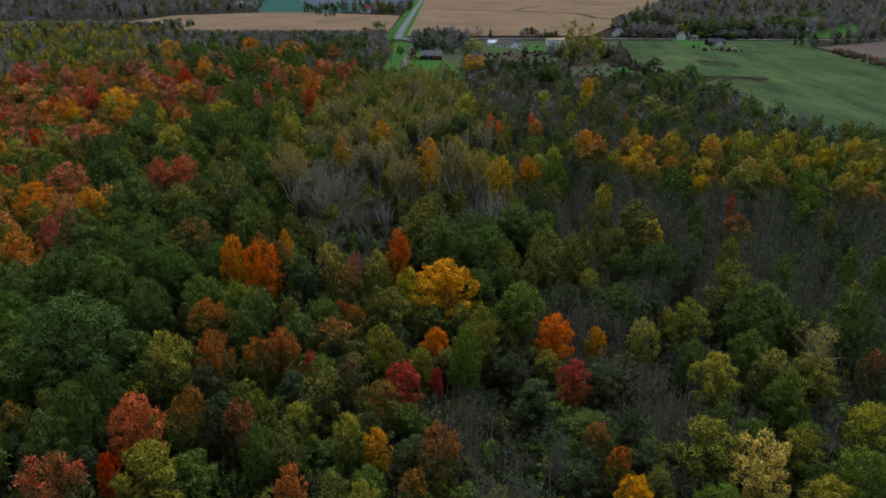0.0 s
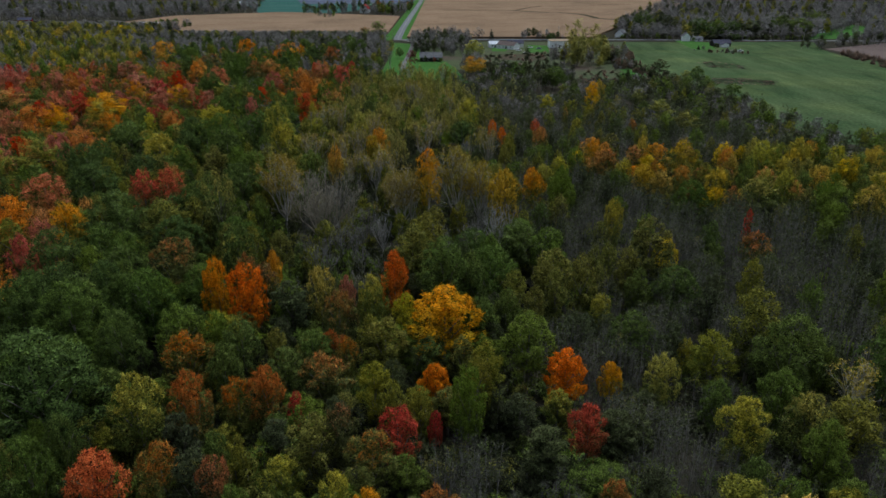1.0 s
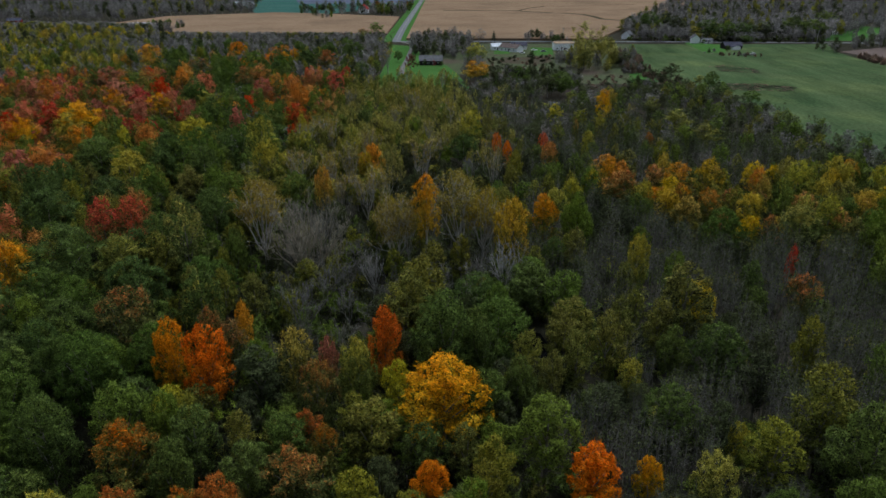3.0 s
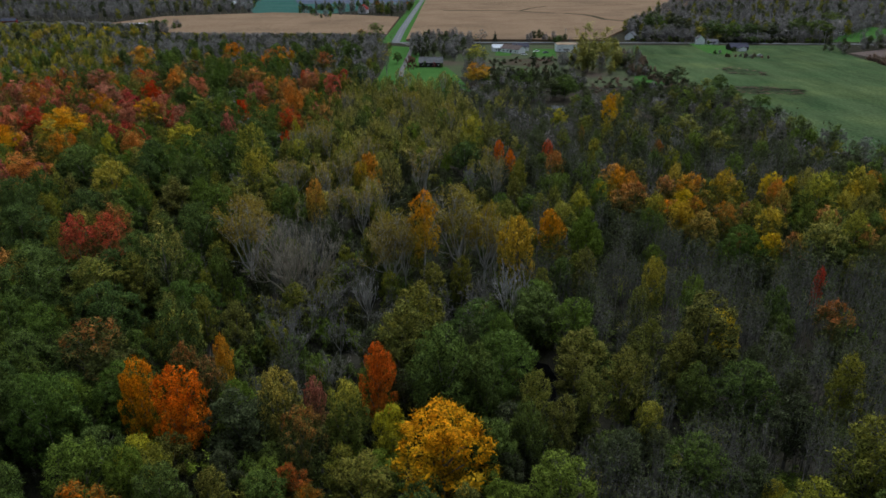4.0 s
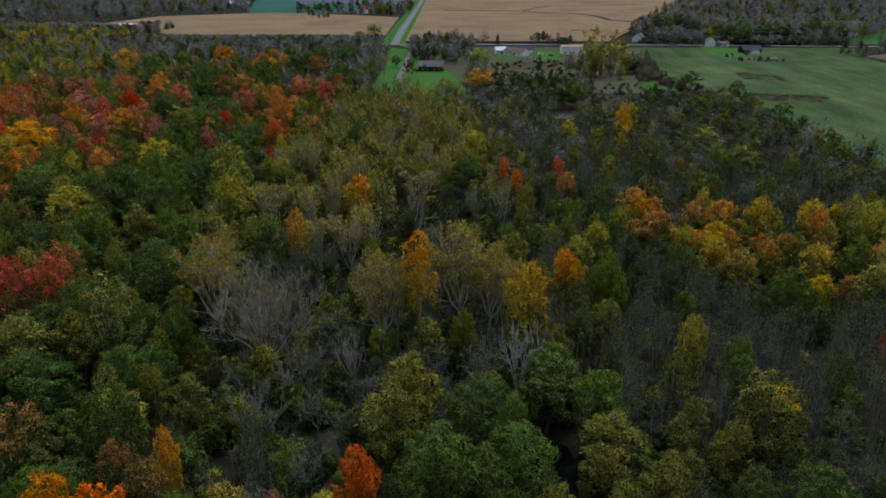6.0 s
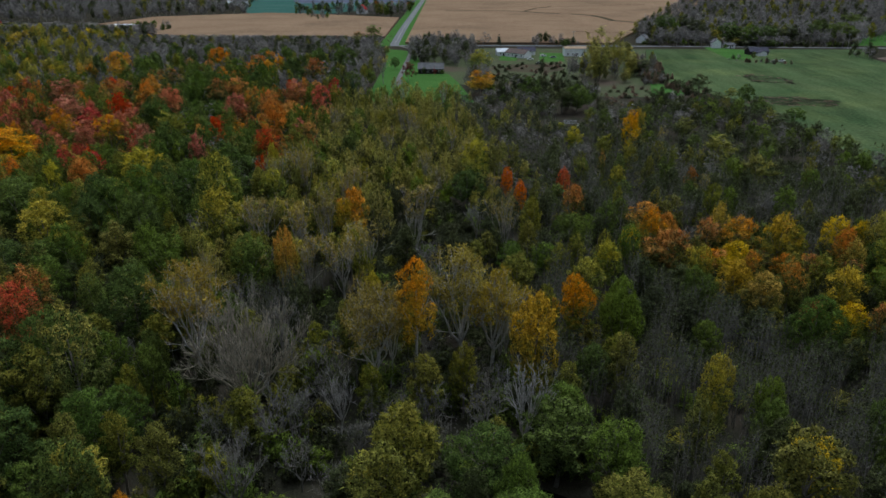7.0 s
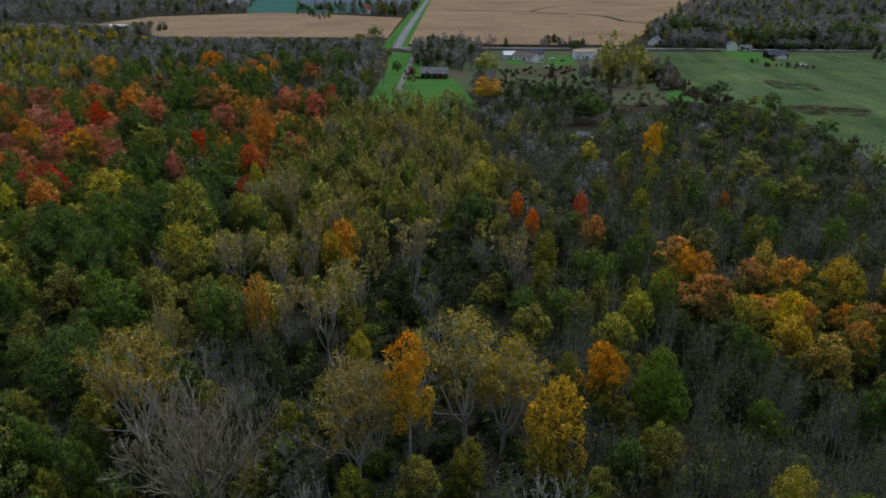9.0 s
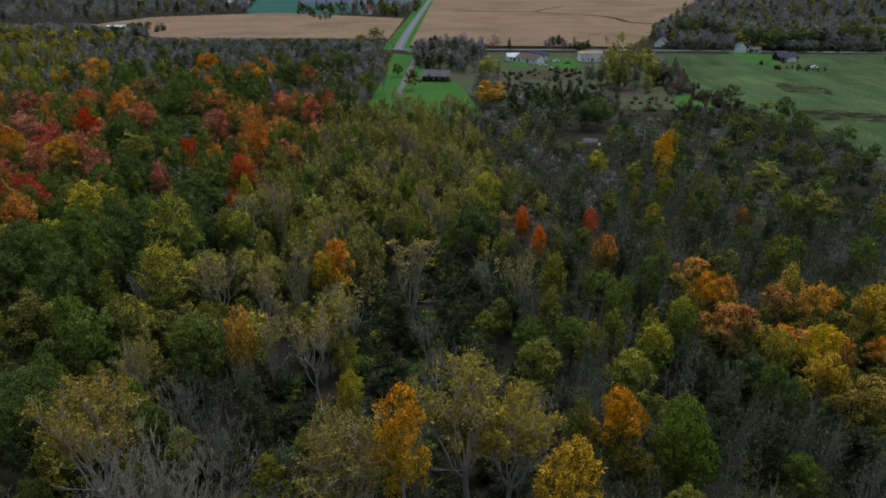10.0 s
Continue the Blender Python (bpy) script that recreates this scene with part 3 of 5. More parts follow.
sheet("field_east", [(140, 628), (120, 540), (117, 475), (124, 440), (138, 400), (140, 330), (141, 290), (148, 274), (240, 240), (520, 200), (520, 470), (300, 512), (281, 540), (285, 580), (310, 632)], 0.06, GRASS, "green pasture with drier streaks beyond the wood", "field")
sheet("lawn", [(-48, 446), (-43, 412), (6, 414), (-2, 470), (-8, 500), (-26, 530), (-34, 606), (-58, 622), (-50, 540)], 0.1, LAWN, "bright green mown lawn round the house", "lawn")
sheet("weedy_lot", [(-5, 470), (20, 440), (80, 430), (118, 430), (118, 540), (140, 628), (-30, 630), (-24, 535)], 0.05, WEED, "rough lot of dry weeds and grass", "field")
sheet("corn_field_west", [(-371, 808), (-350, 900), (-238, 965), (-194, 958), (-72, 900), (-67, 700), (-250, 690)], 0.0, CORN, "dry tan corn field west of the road", "field", lift=1.6)
sheet("corn_field_east", [(-46, 655), (120, 657), (205, 860), (290, 1030), (380, 1250), (520, 1700), (-62, 1700), (-58, 1300)], 0.0, CORN, "broad dry tan corn field east of the road", "field", lift=1.6)
sheet("blue_green_field", [(-400, 1330), (-264, 972), (-170, 962), (-110, 1080), (-75, 1180), (-75, 1500), (-420, 1500)], 0.08, WINTER, "far field of blue-green winter crop", "field")
sheet("far_soil_field", [(-250, 1170), (-75, 1190), (-75, 1480), (-330, 1480)], 0.12, WETSOIL, "far field of bluish wet soil", "field")
sheet("ploughed_field", [(289, 582), (300, 518), (420, 480), (420, 622), (366, 628)], 0.09, PLOUGH, "strip of bare brown soil", "field")
sheet("road_verge", [(-66, 640), (-44, 640), (-52, 1300), (-76, 1300)], 0.04, LAWN, "grass verge along the country road", "verge")
ribbon("road", [(-54, 641), (-57, 750), (-58.5, 840), (-63, 1200), (-68, 1500)], 7.0, 0.16, ASPHALT, "straight grey country road", "road")
ribbon("centre_line", [(-54, 650), (-57, 750), (-58.5, 840), (-63, 1200), (-68, 1500)], 0.35, 0.18, PAINT, "worn pale centre line", "road marking")
ribbon("cross_road", [(-56, 643), (26, 646), (140, 647), (195, 646), (302, 642), (480, 640)], 6.5, 0.14, ASPHALT, "grey cross road past the houses", "road")
for strip, wide in (
    ([(-22.2, 1005.1), (26.4, 1007.9), (54.2, 1009.5), (77.8, 1001.6), (89.8, 984.3), (117.4, 964.4)], 7.0),
    ([(130.0, 960.9), (152.0, 937.9), (159.0, 907.9), (162.6, 866.3), (181.5, 848.0), (200.0, 830.2)], 8.0),
    ([(78.2, 1004.3), (96.9, 1056.2), (124.1, 1100.7)], 4.0),
    ([(197.3, 1128.1), (226.5, 1138.1), (260.9, 1135.5)], 6.0),
):
    ribbon("weed_strip", strip, wide, 1.66, DITCH, "winding strip of dark weeds across the corn", "weeds")
ribbon("driveway", [(-50, 641), (-38, 622), (-37, 556), (-36.5, 483), (-35, 462)], 3.0, 0.18, GRAVEL, "pale gravel driveway across the lawn", "driveway")
sheet("pond", [(4.7, 148.2), (10.6, 149.4), (15.4, 147.2), (16.3, 143.1), (15.2, 135.2), (13.8, 130.7), (10.7, 130.2), (10.5, 136.3), (9.5, 141.3), (5.7, 145.2)], 0.05, WATER, "still dark pond water among the trees", "water")

# ---- houses ----


def box(bm, x0, y0, z0, x1, y1, z1):
    v = [bm.verts.new(p) for p in ((x0, y0, z0), (x1, y0, z0), (x1, y1, z0), (x0, y1, z0), (x0, y0, z1), (x1, y0, z1), (x1, y1, z1), (x0, y1, z1))]
    for f in ((0, 3, 2, 1), (4, 5, 6, 7), (0, 1, 5, 4), (1, 2, 6, 5), (2, 3, 7, 6), (3, 0, 4, 7)):
        bm.faces.new([v[i] for i in f])


def box_part(name, dims, mat, parent, label=""):
    bm = bmesh.new()
    box(bm, *dims)
    return part(name, bm, mat, parent, label)


def house(name, x, y, turn, length, depth, wall_h, roof_h, wall, roof, label, windows=4, chimney=True, category="house"):
    """A gabled house: walls with gable ends, an overhanging roof, windows, a door and a chimney."""
    ob = new(name)
    ob.matrix_basis = pose(x, y, 0, 0, 0, turn)
    tagged(ob, label, category)
    a, b = length / 2, depth / 2
    bm = bmesh.new()
    box(bm, -a, -b, -0.3, a, b, wall_h)
    for s in (-1, 1):
        v = [bm.verts.new(p) for p in ((s * a, -b, wall_h), (s * a, b, wall_h), (s * a, 0, wall_h + roof_h))]
        w = [bm.verts.new((p.co.x - s * 0.2, p.co.y, p.co.z)) for p in v]
        bm.faces.new(v)
        bm.faces.new(w[::-1])
    part("wall", bm, wall, ob)
    bm = bmesh.new()
    o, t = 0.45, 0.22
    drop = roof_h * o / b
    for s in (-1, 1):
        p = [(-a - o, s * (b + o), wall_h - drop), (a + o, s * (b + o), wall_h - drop), (a + o, 0, wall_h + roof_h), (-a - o, 0, wall_h + roof_h)]
        lo = [bm.verts.new(q) for q in p]
        hi = [bm.verts.new((q[0], q[1], q[2] + t)) for q in p]
        for f in (lo[::-1], hi, (lo[0], lo[1], hi[1], hi[0]), (lo[1], lo[2], hi[2], hi[1]), (lo[2], lo[3], hi[3], hi[2]), (lo[3], lo[0], hi[0], hi[3])):
            bm.faces.new(f)
    bmesh.ops.recalc_face_normals(bm, faces=bm.faces[:])
    roof_ob = part("roof", bm, roof, ob)
    for i in range(windows):
        wx = -a + length * (i + 0.7) / (windows + 0.4)
        for s in (-1, 1):
            win = box_part("window", (wx - 0.6, s * b - 0.06, 0.95, wx + 0.6, s * b + 0.06, 2.15), WHITE, ob)
            box_part("pane", (wx - 0.48, s * b - 0.09, 1.05, wx + 0.48, s * b + 0.09, 2.05), DARKGLASS, win)
    box_part("door", (a * 0.08 - 0.5, -b - 0.07, 0.0, a * 0.08 + 0.5, -b + 0.05, 2.05), DARKWALL, ob)
    if chimney:
        box_part("chimney", (a * 0.3, 0.3, wall_h + roof_h * 0.4, a * 0.3 + 0.8, 1.1, wall_h + roof_h + 1.0), BROWNROOF, roof_ob)
    return ob


house("ranch_house", 39.5, 581, -38, 16, 9, 2.9, 2.3, WHITE, BROWNROOF, "low white ranch house with brown shingle roof")
house("ranch_wing", 46, 594, 4, 12, 8, 2.9, 2.2, WHITE, SLATEROOF, "white back wing with dark slate roof", 2, False)
house("garage", 28.5, 589, 8, 8, 7, 2.8, 2.0, WHITE, WHITEROOF, "white garage with pale metal roof", 2, False, "garage")
house("boxy_house", 80, 590, 2, 15, 9, 5.2, 1.0, WHITE, TANWALL, "pale two-storey house with flat tan roof", 4, False)
house("gable_house", 148, 672, 60, 9, 8, 3.2, 3.6, WHITE, GREYROOF, "small white house with steep grey gable", 2)
house("white_house", 197, 640, 80, 9, 6.5, 4.2, 2.8, WHITE, GREYROOF, "white two-storey farmhouse by the road", 3)
house("shed", 207, 640, 10, 8, 5, 2.3, 1.4, WHITE, GREYROOF, "small white shed beside the farmhouse", 2, False, "shed")
house("dark_roof_house", 213, 600, 8, 14, 8, 2.6, 2.4, DARKWALL, SLATEROOF, "dark house with slate blue roof", 4)
house("porch", 214, 593.5, 98, 4.5, 6, 2.2, 1.3, WHITE, SLATEROOF, "white gabled porch of the slate-roofed house", 1, False, "porch")
house("lawn_house", -19, 506, 2, 15, 9, 3.0, 2.8, DARKWALL, GREYROOF, "dark brown house on the lawn among trees", 4)
house("far_house", 347, 716, 30, 10, 8, 4.5, 3.0, WHITE, GREYROOF, "distant white house between trees", 3)
house("far_barn", 428, 748, 15, 20, 11, 4.0, 3.0, WHITE, GREYROOF, "long white barn by the road", 3, False, "barn")
house("red_barn", -124, 978, 80, 11, 11, 5.0, 5.5, WHITE, REDWALL, "red barn with white roof beyond the field", 3, False, "barn")
house("poultry_shed", -330, 1140, 3, 34, 12, 3.0, 2.0, WHITE, WHITEROOF, "long white-roofed farm shed", 4, False, "barn")
house("field_shed", -333, 784, 5, 20, 6, 2.2, 1.2, WHITE, WHITEROOF, "low white shed at the edge of the corn", 2, False, "shed")
house("west_house", -485, 815, 20, 14, 8, 3.0, 2.4, REDWALL, SLATEROOF, "red house with slate roof at the wood edge", 3)



def car(name, x, y, turn, paint, label):
    """A parked car: body, cabin with glass, four wheels."""
    ob = new(name)
    ob.matrix_basis = pose(x, y, 0.05, 0, 0, turn)
    tagged(ob, label, "car")
    bm = bmesh.new()
    box(bm, -2.2, -0.88, 0.32, 2.2, 0.88, 0.88)
    bmesh.ops.bevel(bm, geom=bm.edges[:], offset=0.12, segments=2, affect="EDGES")
    part("body", bm, paint, ob)
    bm = bmesh.new()
    box(bm, -1.3, -0.78, 0.86, 1.0, 0.78, 1.45)
    for v in bm.verts:
        if v.co.z > 1.2:
            v.co.x, v.co.y = v.co.x * 0.72, v.co.y * 0.86
    cabin = part("cabin", bm, DARKGLASS, ob, "dark glass cabin")
    box_part("roof", (-0.9, -0.64, 1.452, 0.7, 0.64, 1.5), paint, cabin)
    for wx in (-1.35, 1.35):
        for wy in (-0.82, 0.82):
            bm = bmesh.new()
            bmesh.ops.create_cone(bm, cap_ends=True, segments=14, radius1=0.33, radius2=0.33, depth=0.22, matrix=pose(wx, wy, 0.33, 90, 0, 0))
            part("wheel", bm, DARKWALL, ob, "black tyre")
    return ob


def utility_pole(x, y, height):
    ob = new("utility_pole")
    ob.matrix_basis = pose(x, y, 0)
    tagged(ob, "weathered wooden utility pole with crossarm", "pole", "poles along the road")
    t = Limbs()
    t.tube([(0, 0, -0.5), (0, 0, height)], [0.2, 0.14], 8)
    v, f = t.arrays()
    new("shaft", mesh_from("shaft", v, f, PALE)).parent = ob
    box_part("crossarm", (-1.2, -0.08, height - 0.9, 1.2, 0.08, height - 0.72), PALE, ob)
    for ix in (-1.0, 0.6, 1.0):
        box_part("insulator", (ix - 0.05, -0.05, height - 0.72, ix + 0.05, 0.05, height - 0.5), WHITE, ob)


def wire(a, b, sag):
    t = Limbs()
    pts = [np.array(a) + (np.array(b) - np.array(a)) * s - np.array((0, 0, 4 * sag * s * (1 - s))) for s in np.linspace(0, 1, 9)]
    t.tube(pts, [0.03] * 9, 3)
    v, f = t.arrays()
    tagged(new("power_line", mesh_from("power_line", v, f, DARKWALL)), "thin dark power line between poles", "cable", "lines along the road")


def derelict_shed(x, y):
    """A sagging lean-to: posts, a slatted tin roof, barrels beside it."""
    ob = new("derelict_shed")
    ob.matrix_basis = pose(x, y, 0, 0, 0, -12)
    tagged(ob, "collapsed grey lean-to with slatted tin roof", "shed")
    for px, py, h in ((-2.4, -1.4, 1.5), (2.4, -1.4, 1.3), (-2.4, 1.4, 2.2), (2.4, 1.4, 2.0)):
        box_part("post", (px - 0.07, py - 0.07, -0.2, px + 0.07, py + 0.07, h), BARK, ob)
    for i in range(6):
        s = -1.5 + i * 0.6
        z = 1.45 + (s + 1.5) * 0.24
        box_part("roof_slat", (-2.8, s, z, 2.7, s + 0.46, z + 0.05), TIN, ob)
    for bx, by in ((3.2, -0.8), (3.7, 0.2), (3.3, 1.0)):
        bm = bmesh.new()
        bmesh.ops.create_cone(bm, cap_ends=True, segments=12, radius1=0.3, radius2=0.3, depth=0.9, matrix=pose(bx, by, 0.45))
        part("barrel", bm, WHITE, ob, "white drum")


def scrap_heap(x, y):
    ob = new("scrap_heap")
    ob.matrix_basis = pose(x, y, 0, 0, 0, 15)
    tagged(ob, "heap of pale boards and tubes in the weeds", "scrap")
    for i in range(9):
        t = Limbs()
        w = rng.uniform(0, math.pi)
        c, s = math.cos(w) * rng.uniform(1, 2), math.sin(w) * rng.uniform(0.5, 1.2)
        t.tube([(-c, -s, 0.12), (c, s, rng.uniform(0.3, 1.1))], [0.09, 0.09], 5)
        v, f = t.arrays()
        new("board", mesh_from("board", v, f, WHITE)).parent = ob


# ---- vehicles, poles and things left in the rough ----
sheet("far_yard", [(309.5, 656.4), (350, 657.1), (429.6, 772.3), (423.2, 799.8), (344.4, 709.5)], 0.1, LAWN, "green yard of the distant white house", "lawn")
sheet("yard_grass", [(25.2, 561.2), (27.9, 592.3), (38.9, 587.4), (36.8, 559.3)], 0.12, LAWN, "bright green yard grass by the houses", "lawn")
sheet("yard_grass", [(51.4, 553.0), (57.0, 605.0), (73.4, 600.1), (69.0, 558.5)], 0.13, LAWN, "bright green yard grass by the houses", "lawn")
sheet("grass_strip", [(96.5, 436.6), (105.0, 471.3), (112.8, 468.5), (115.1, 442.7), (111.7, 432.1)], 0.14, LAWN, "strip of green grass in the old field", "grass")
sheet("farm_yard", [(187.9, 638.8), (194.0, 642.3), (219.1, 618.8), (198.3, 572.0), (183.8, 571.3)], 0.15, LAWN, "bright green yard of the farmhouse", "lawn")
sheet("garden_soil", [(28.5, 513.4), (32.1, 542.9), (62.0, 548.8), (64.6, 519.0), (50.2, 506.7)], 0.16, BROWNWEED, "patch of dark bare garden soil", "soil")
car("white_car", 57.2, 583.0, 20, WHITE, "white car parked by the ranch house")
car("grey_car", 63.4, 575.5, 5, GREYPAINT, "grey car parked in the yard")
car("white_van", 46.6, 564.7, 0, WHITE, "long white trailer parked on the grass")
car("white_pickup", 50.6, 546.0, 0, WHITE, "white pickup parked at the weedy lot")
car("passing_car", -19.7, 639.7, 0, WHITE, "white car standing on the cross road")
car("white_jeep", 83.0, 579.0, 80, WHITE, "white car beside the boxy house")
car("silver_car", 78.7, 589.4, 80, GREYPAINT, "silver car beside the boxy house")
car("farm_pickup", 215.7, 563.2, 10, WHITE, "white pickup by the slate-roofed house")
car("driveway_car", -34.8, 597.6, 70, WHITE, "pale car on the gravel driveway")
utility_pole(90.2, 664.1, 10)
utility_pole(170.9, 654.4, 11)
utility_pole(244.8, 644.8, 11)
utility_pole(297.3, 637.9, 11)
wire((89.2, 664.1, 9.5), (169.9, 654.4, 10.5), 0.8)
wire((91.2, 664.1, 9.5), (171.9, 654.4, 10.5), 0.8)
wire((169.9, 654.4, 10.5), (243.8, 644.8, 10.5), 0.8)
wire((171.9, 654.4, 10.5), (245.8, 644.8, 10.5), 0.8)
wire((243.8, 644.8, 10.5), (296.3, 637.9, 10.5), 0.8)
wire((245.8, 644.8, 10.5), (298.3, 637.9, 10.5), 0.8)
derelict_shed(44.8, 363.6)
scrap_heap(81.4, 407.2)
PLANTED += [(44.8, 363.6, 9, 4), (81.4, 407.2, 7, 3)]

# ---- the wood: trees that stand out ----


def grade_at(x, y):
    """How fine a tree has to be: the middle of the wood is passed closest."""
    k = max(y - 105, abs(x) * 1.55, 76)
    return 3 if y < 42 else 0 if k < 97 else 1 if k < 165 else 2 if k < 330 else 3


def tree(kind, x, y, height, width):
    plant(kind, x, y, height, width, min(grade_at(x, y), 2))
    PLANTED.append((x, y, width, height))


tree("C", -40.5, 72, 15, 7)
tree("r", -43, 57, 17.5, 8)
tree("R", -7.6, 85, 12, 6)
tree("R", 17.4, 87, 11.5, 5.5)
tree("C", 16.3, 100, 12, 6.5)
tree("G", 23.6, 102, 8.5, 4)
tree("Y", 30.4, 99, 12, 5.5)
tree("Y", 37.7, 86.7, 13, 7)
tree("P", 36.9, 67.8, 13.5, 7.5)
tree("Y", -21, 77, 10.5, 5.5)
tree("u", -10.5, 79.6, 12, 7.5)
tree("k", -55, 86.5, 21, 17)
tree("O", -3.3, 99.4, 9.5, 5)
tree("u", -35.5, 87.5, 15.5, 6)
tree("u", -19.6, 98.5, 11.5, 8)
tree("u", -26.6, 92, 13.5, 6)
tree("C", -36.6, 118.6, 17, 7.3)
tree("O", -42.2, 119.7, 17.5, 5.5)
tree("l", 47.4, 109, 18, 8)
tree("g", 49, 100, 18, 10)
tree("h", 57, 95.7, 13.5, 7)
tree("g", 11, 104.4, 15.5, 9.5)
tree("Y", -42, 86, 16, 8)
tree("z", -24.1, 120.3, 16, 6.2)
tree("Y", -15.0, 119.3, 15, 5.8)
tree("C", -11.4, 125.7, 16.5, 5.5)
tree("Y", -9, 118.6, 11.5, 5.5)
tree("g", -2.5, 126.8, 19, 9.6)
tree("g", 3.6, 124.5, 15, 4.8)
tree("g", 12.7, 150, 13, 10)
tree("l", 19.3, 138.7, 12, 8)
tree("l", 22.8, 126.7, 16, 5.9)
tree("l", 38.3, 138.5, 18.5, 9.1)
tree("u", 64.4, 150.7, 11, 6.6)
tree("l", -6.7, 142.5, 18, 9)
tree("l", -8.7, 135.8, 17.5, 8)
tree("g", 19.2, 146, 13.5, 8)
tree("Y", 34.8, 157.7, 16, 5)
tree("y", -53.3, 157.2, 22, 9.5)
tree("g", -42.8, 135, 18, 7)
tree("A", -7, 170, 24, 7.5)
tree("G", -2, 112, 16, 13)
tree("z", 10.7, 167, 20, 8)
tree("H", 0.2, 177.6, 23, 13)
tree("g", 25.9, 177, 18, 7)
tree("o", 19, 182, 16, 7.5)
tree("g", -41.2, 199.5, 16, 8.5)
tree("G", -34.4, 200, 17, 4.6)
tree("Y", -60, 238.5, 21, 11)
tree("Y", -53.4, 219, 19, 10)
tree("H", -42.5, 173, 22, 12)
tree("G", -25.8, 231, 15, 8)
tree("x", -32, 164, 22, 21)
tree("d", 8.8, 155.5, 16.5, 8)
tree("H", -13.5, 169, 20, 11)
tree("h", -9.9, 224, 19, 10)
tree("h", 9.5, 222, 18, 6.5)
tree("Y", 3.8, 270, 17, 9)
tree("o", 27.5, 239, 14, 6)
tree("o", 43, 232, 12, 9)
tree("o", 54.5, 221, 12, 7)
tree("o", 59.8, 217, 14, 9)
tree("z", 66.8, 213, 16, 8)
tree("Y", 86.6, 205, 18, 8)
tree("z", -125, 250, 20, 11)
tree("O", -66, 317, 19, 9)
tree("G", 57.7, 313, 17, 7)
tree("G", -181, 447, 19, 14)
tree("c", -52, 408, 13, 5)
tree("k", -62.1, 108.9, 18, 12.0)
tree("g", -43.4, 105.5, 16, 8.1)
tree("k", -50.7, 101.0, 17, 8.0)
tree("k", -52.7, 115.9, 17, 9.4)
tree("g", -61.7, 82.6, 16, 7.9)
tree("u", -40.7, 100.2, 14, 8.3)
tree("u", -30.5, 91.1, 12, 5.8)
tree("g", -34.1, 97.5, 14, 5.6)
tree("e", -28.8, 117.8, 14, 8.0)
tree("u", -19.8, 114.7, 14, 6.2)
tree("l", -11.4, 107.1, 13, 7.8)
tree("k", -48.8, 72.7, 16, 7.0)
tree("k", -47.8, 78.4, 15, 5.1)
tree("g", -49.9, 68.1, 15, 6.0)
tree("R", -41.5, 65.6, 11, 3.2)
tree("l", -35.5, 63.7, 14, 8.0)
tree("u", -34.5, 74.7, 14, 5.9)
tree("e", -30.3, 73.9, 14, 5.8)
tree("u", -27.4, 72.7, 14, 4.5)
tree("g", -24.3, 69.3, 13, 4.6)
tree("l", -20.9, 70.1, 11, 4.1)
tree("O", -18.9, 62.9, 12, 4.0)
tree("l", -14.1, 63.1, 11, 4.1)
tree("Y", -10.3, 61.4, 11, 4.2)
tree("Y", -13.7, 72.8, 12, 4.8)
tree("G", -10.1, 72.4, 10, 4.1)
tree("u", -4.8, 64.5, 10, 4.2)
tree("l", -18.3, 81.7, 13, 6.4)
tree("u", -14.9, 84.3, 13, 5.3)
tree("R", -2.9, 89.9, 8, 2.3)
tree("e", -35.6, 82.9, 12, 5.5)
tree("R", -22.3, 91.3, 10, 2.8)
tree("l", 13.6, 119.4, 13, 3.8)
tree("l", 17.5, 123.7, 14, 5.1)
tree("g", 34.0, 128.9, 12, 5.3)
tree("Y", 14.6, 95.4, 8, 4.4)
tree("Y", 36.9, 108.6, 9, 3.1)
tree("l", 39.2, 103.8, 13, 7.0)
tree("g", 45.2, 93.4, 13, 6.6)
tree("Y", 46.6, 87.7, 13, 6.9)
tree("g", 46.1, 81.6, 13, 6.1)
tree("l", 52.7, 88.3, 12, 7.5)
tree("k", 64.6, 100.9, 16, 9.5)
tree("u", 62.3, 89.6, 12, 4.5)
tree("Y", 54.3, 76.0, 12, 6.1)
tree("g", 47.4, 65.4, 13, 7.1)
tree("u", 18.9, 75.5, 9, 3.9)
tree("u", 20.8, 70.5, 9, 3.8)
tree("G", 21.1, 64.1, 10, 4.7)
tree("l", 24.3, 65.8, 10, 4.0)
tree("l", 32.1, 72.2, 12, 7.8)
tree("l", 43.8, 72.2, 11, 4.9)
tree("Y", 43.0, 63.0, 11, 6.1)
tree("e", 11.7, 85.0, 9, 6.7)
tree("e", 23.6, 76.4, 10, 4.4)
tree("e", 21.1, 87.7, 10, 6.0)
tree("v", -209.1, 335.9, 18, 13.0)
tree("v", -185.2, 330.7, 18, 12.5)
tree("O", -174.0, 325.5, 18, 10.3)
tree("o", -177.0, 284.3, 18, 16.6)
tree("v", -158.6, 280.5, 18, 10.1)
tree("R", -149.5, 282.5, 17, 11.1)
tree("G", -135.5, 276.9, 18, 15.8)
tree("v", -148.4, 332.9, 17, 13.2)
tree("R", -129.3, 314.2, 17, 11.2)
tree("o", -116.0, 298.8, 17, 10.6)
tree("v", -99.0, 287.6, 17, 9.5)
tree("O", -148.6, 249.0, 18, 12.0)
tree("G", -142.9, 253.5, 18, 10.1)
tree("v", -154.0, 242.5, 18, 10.4)
tree("o", -119.9, 243.2, 17, 9.0)
tree("v", -122.1, 215.7, 17, 9.1)
tree("O", -117.6, 220.8, 17, 10.8)
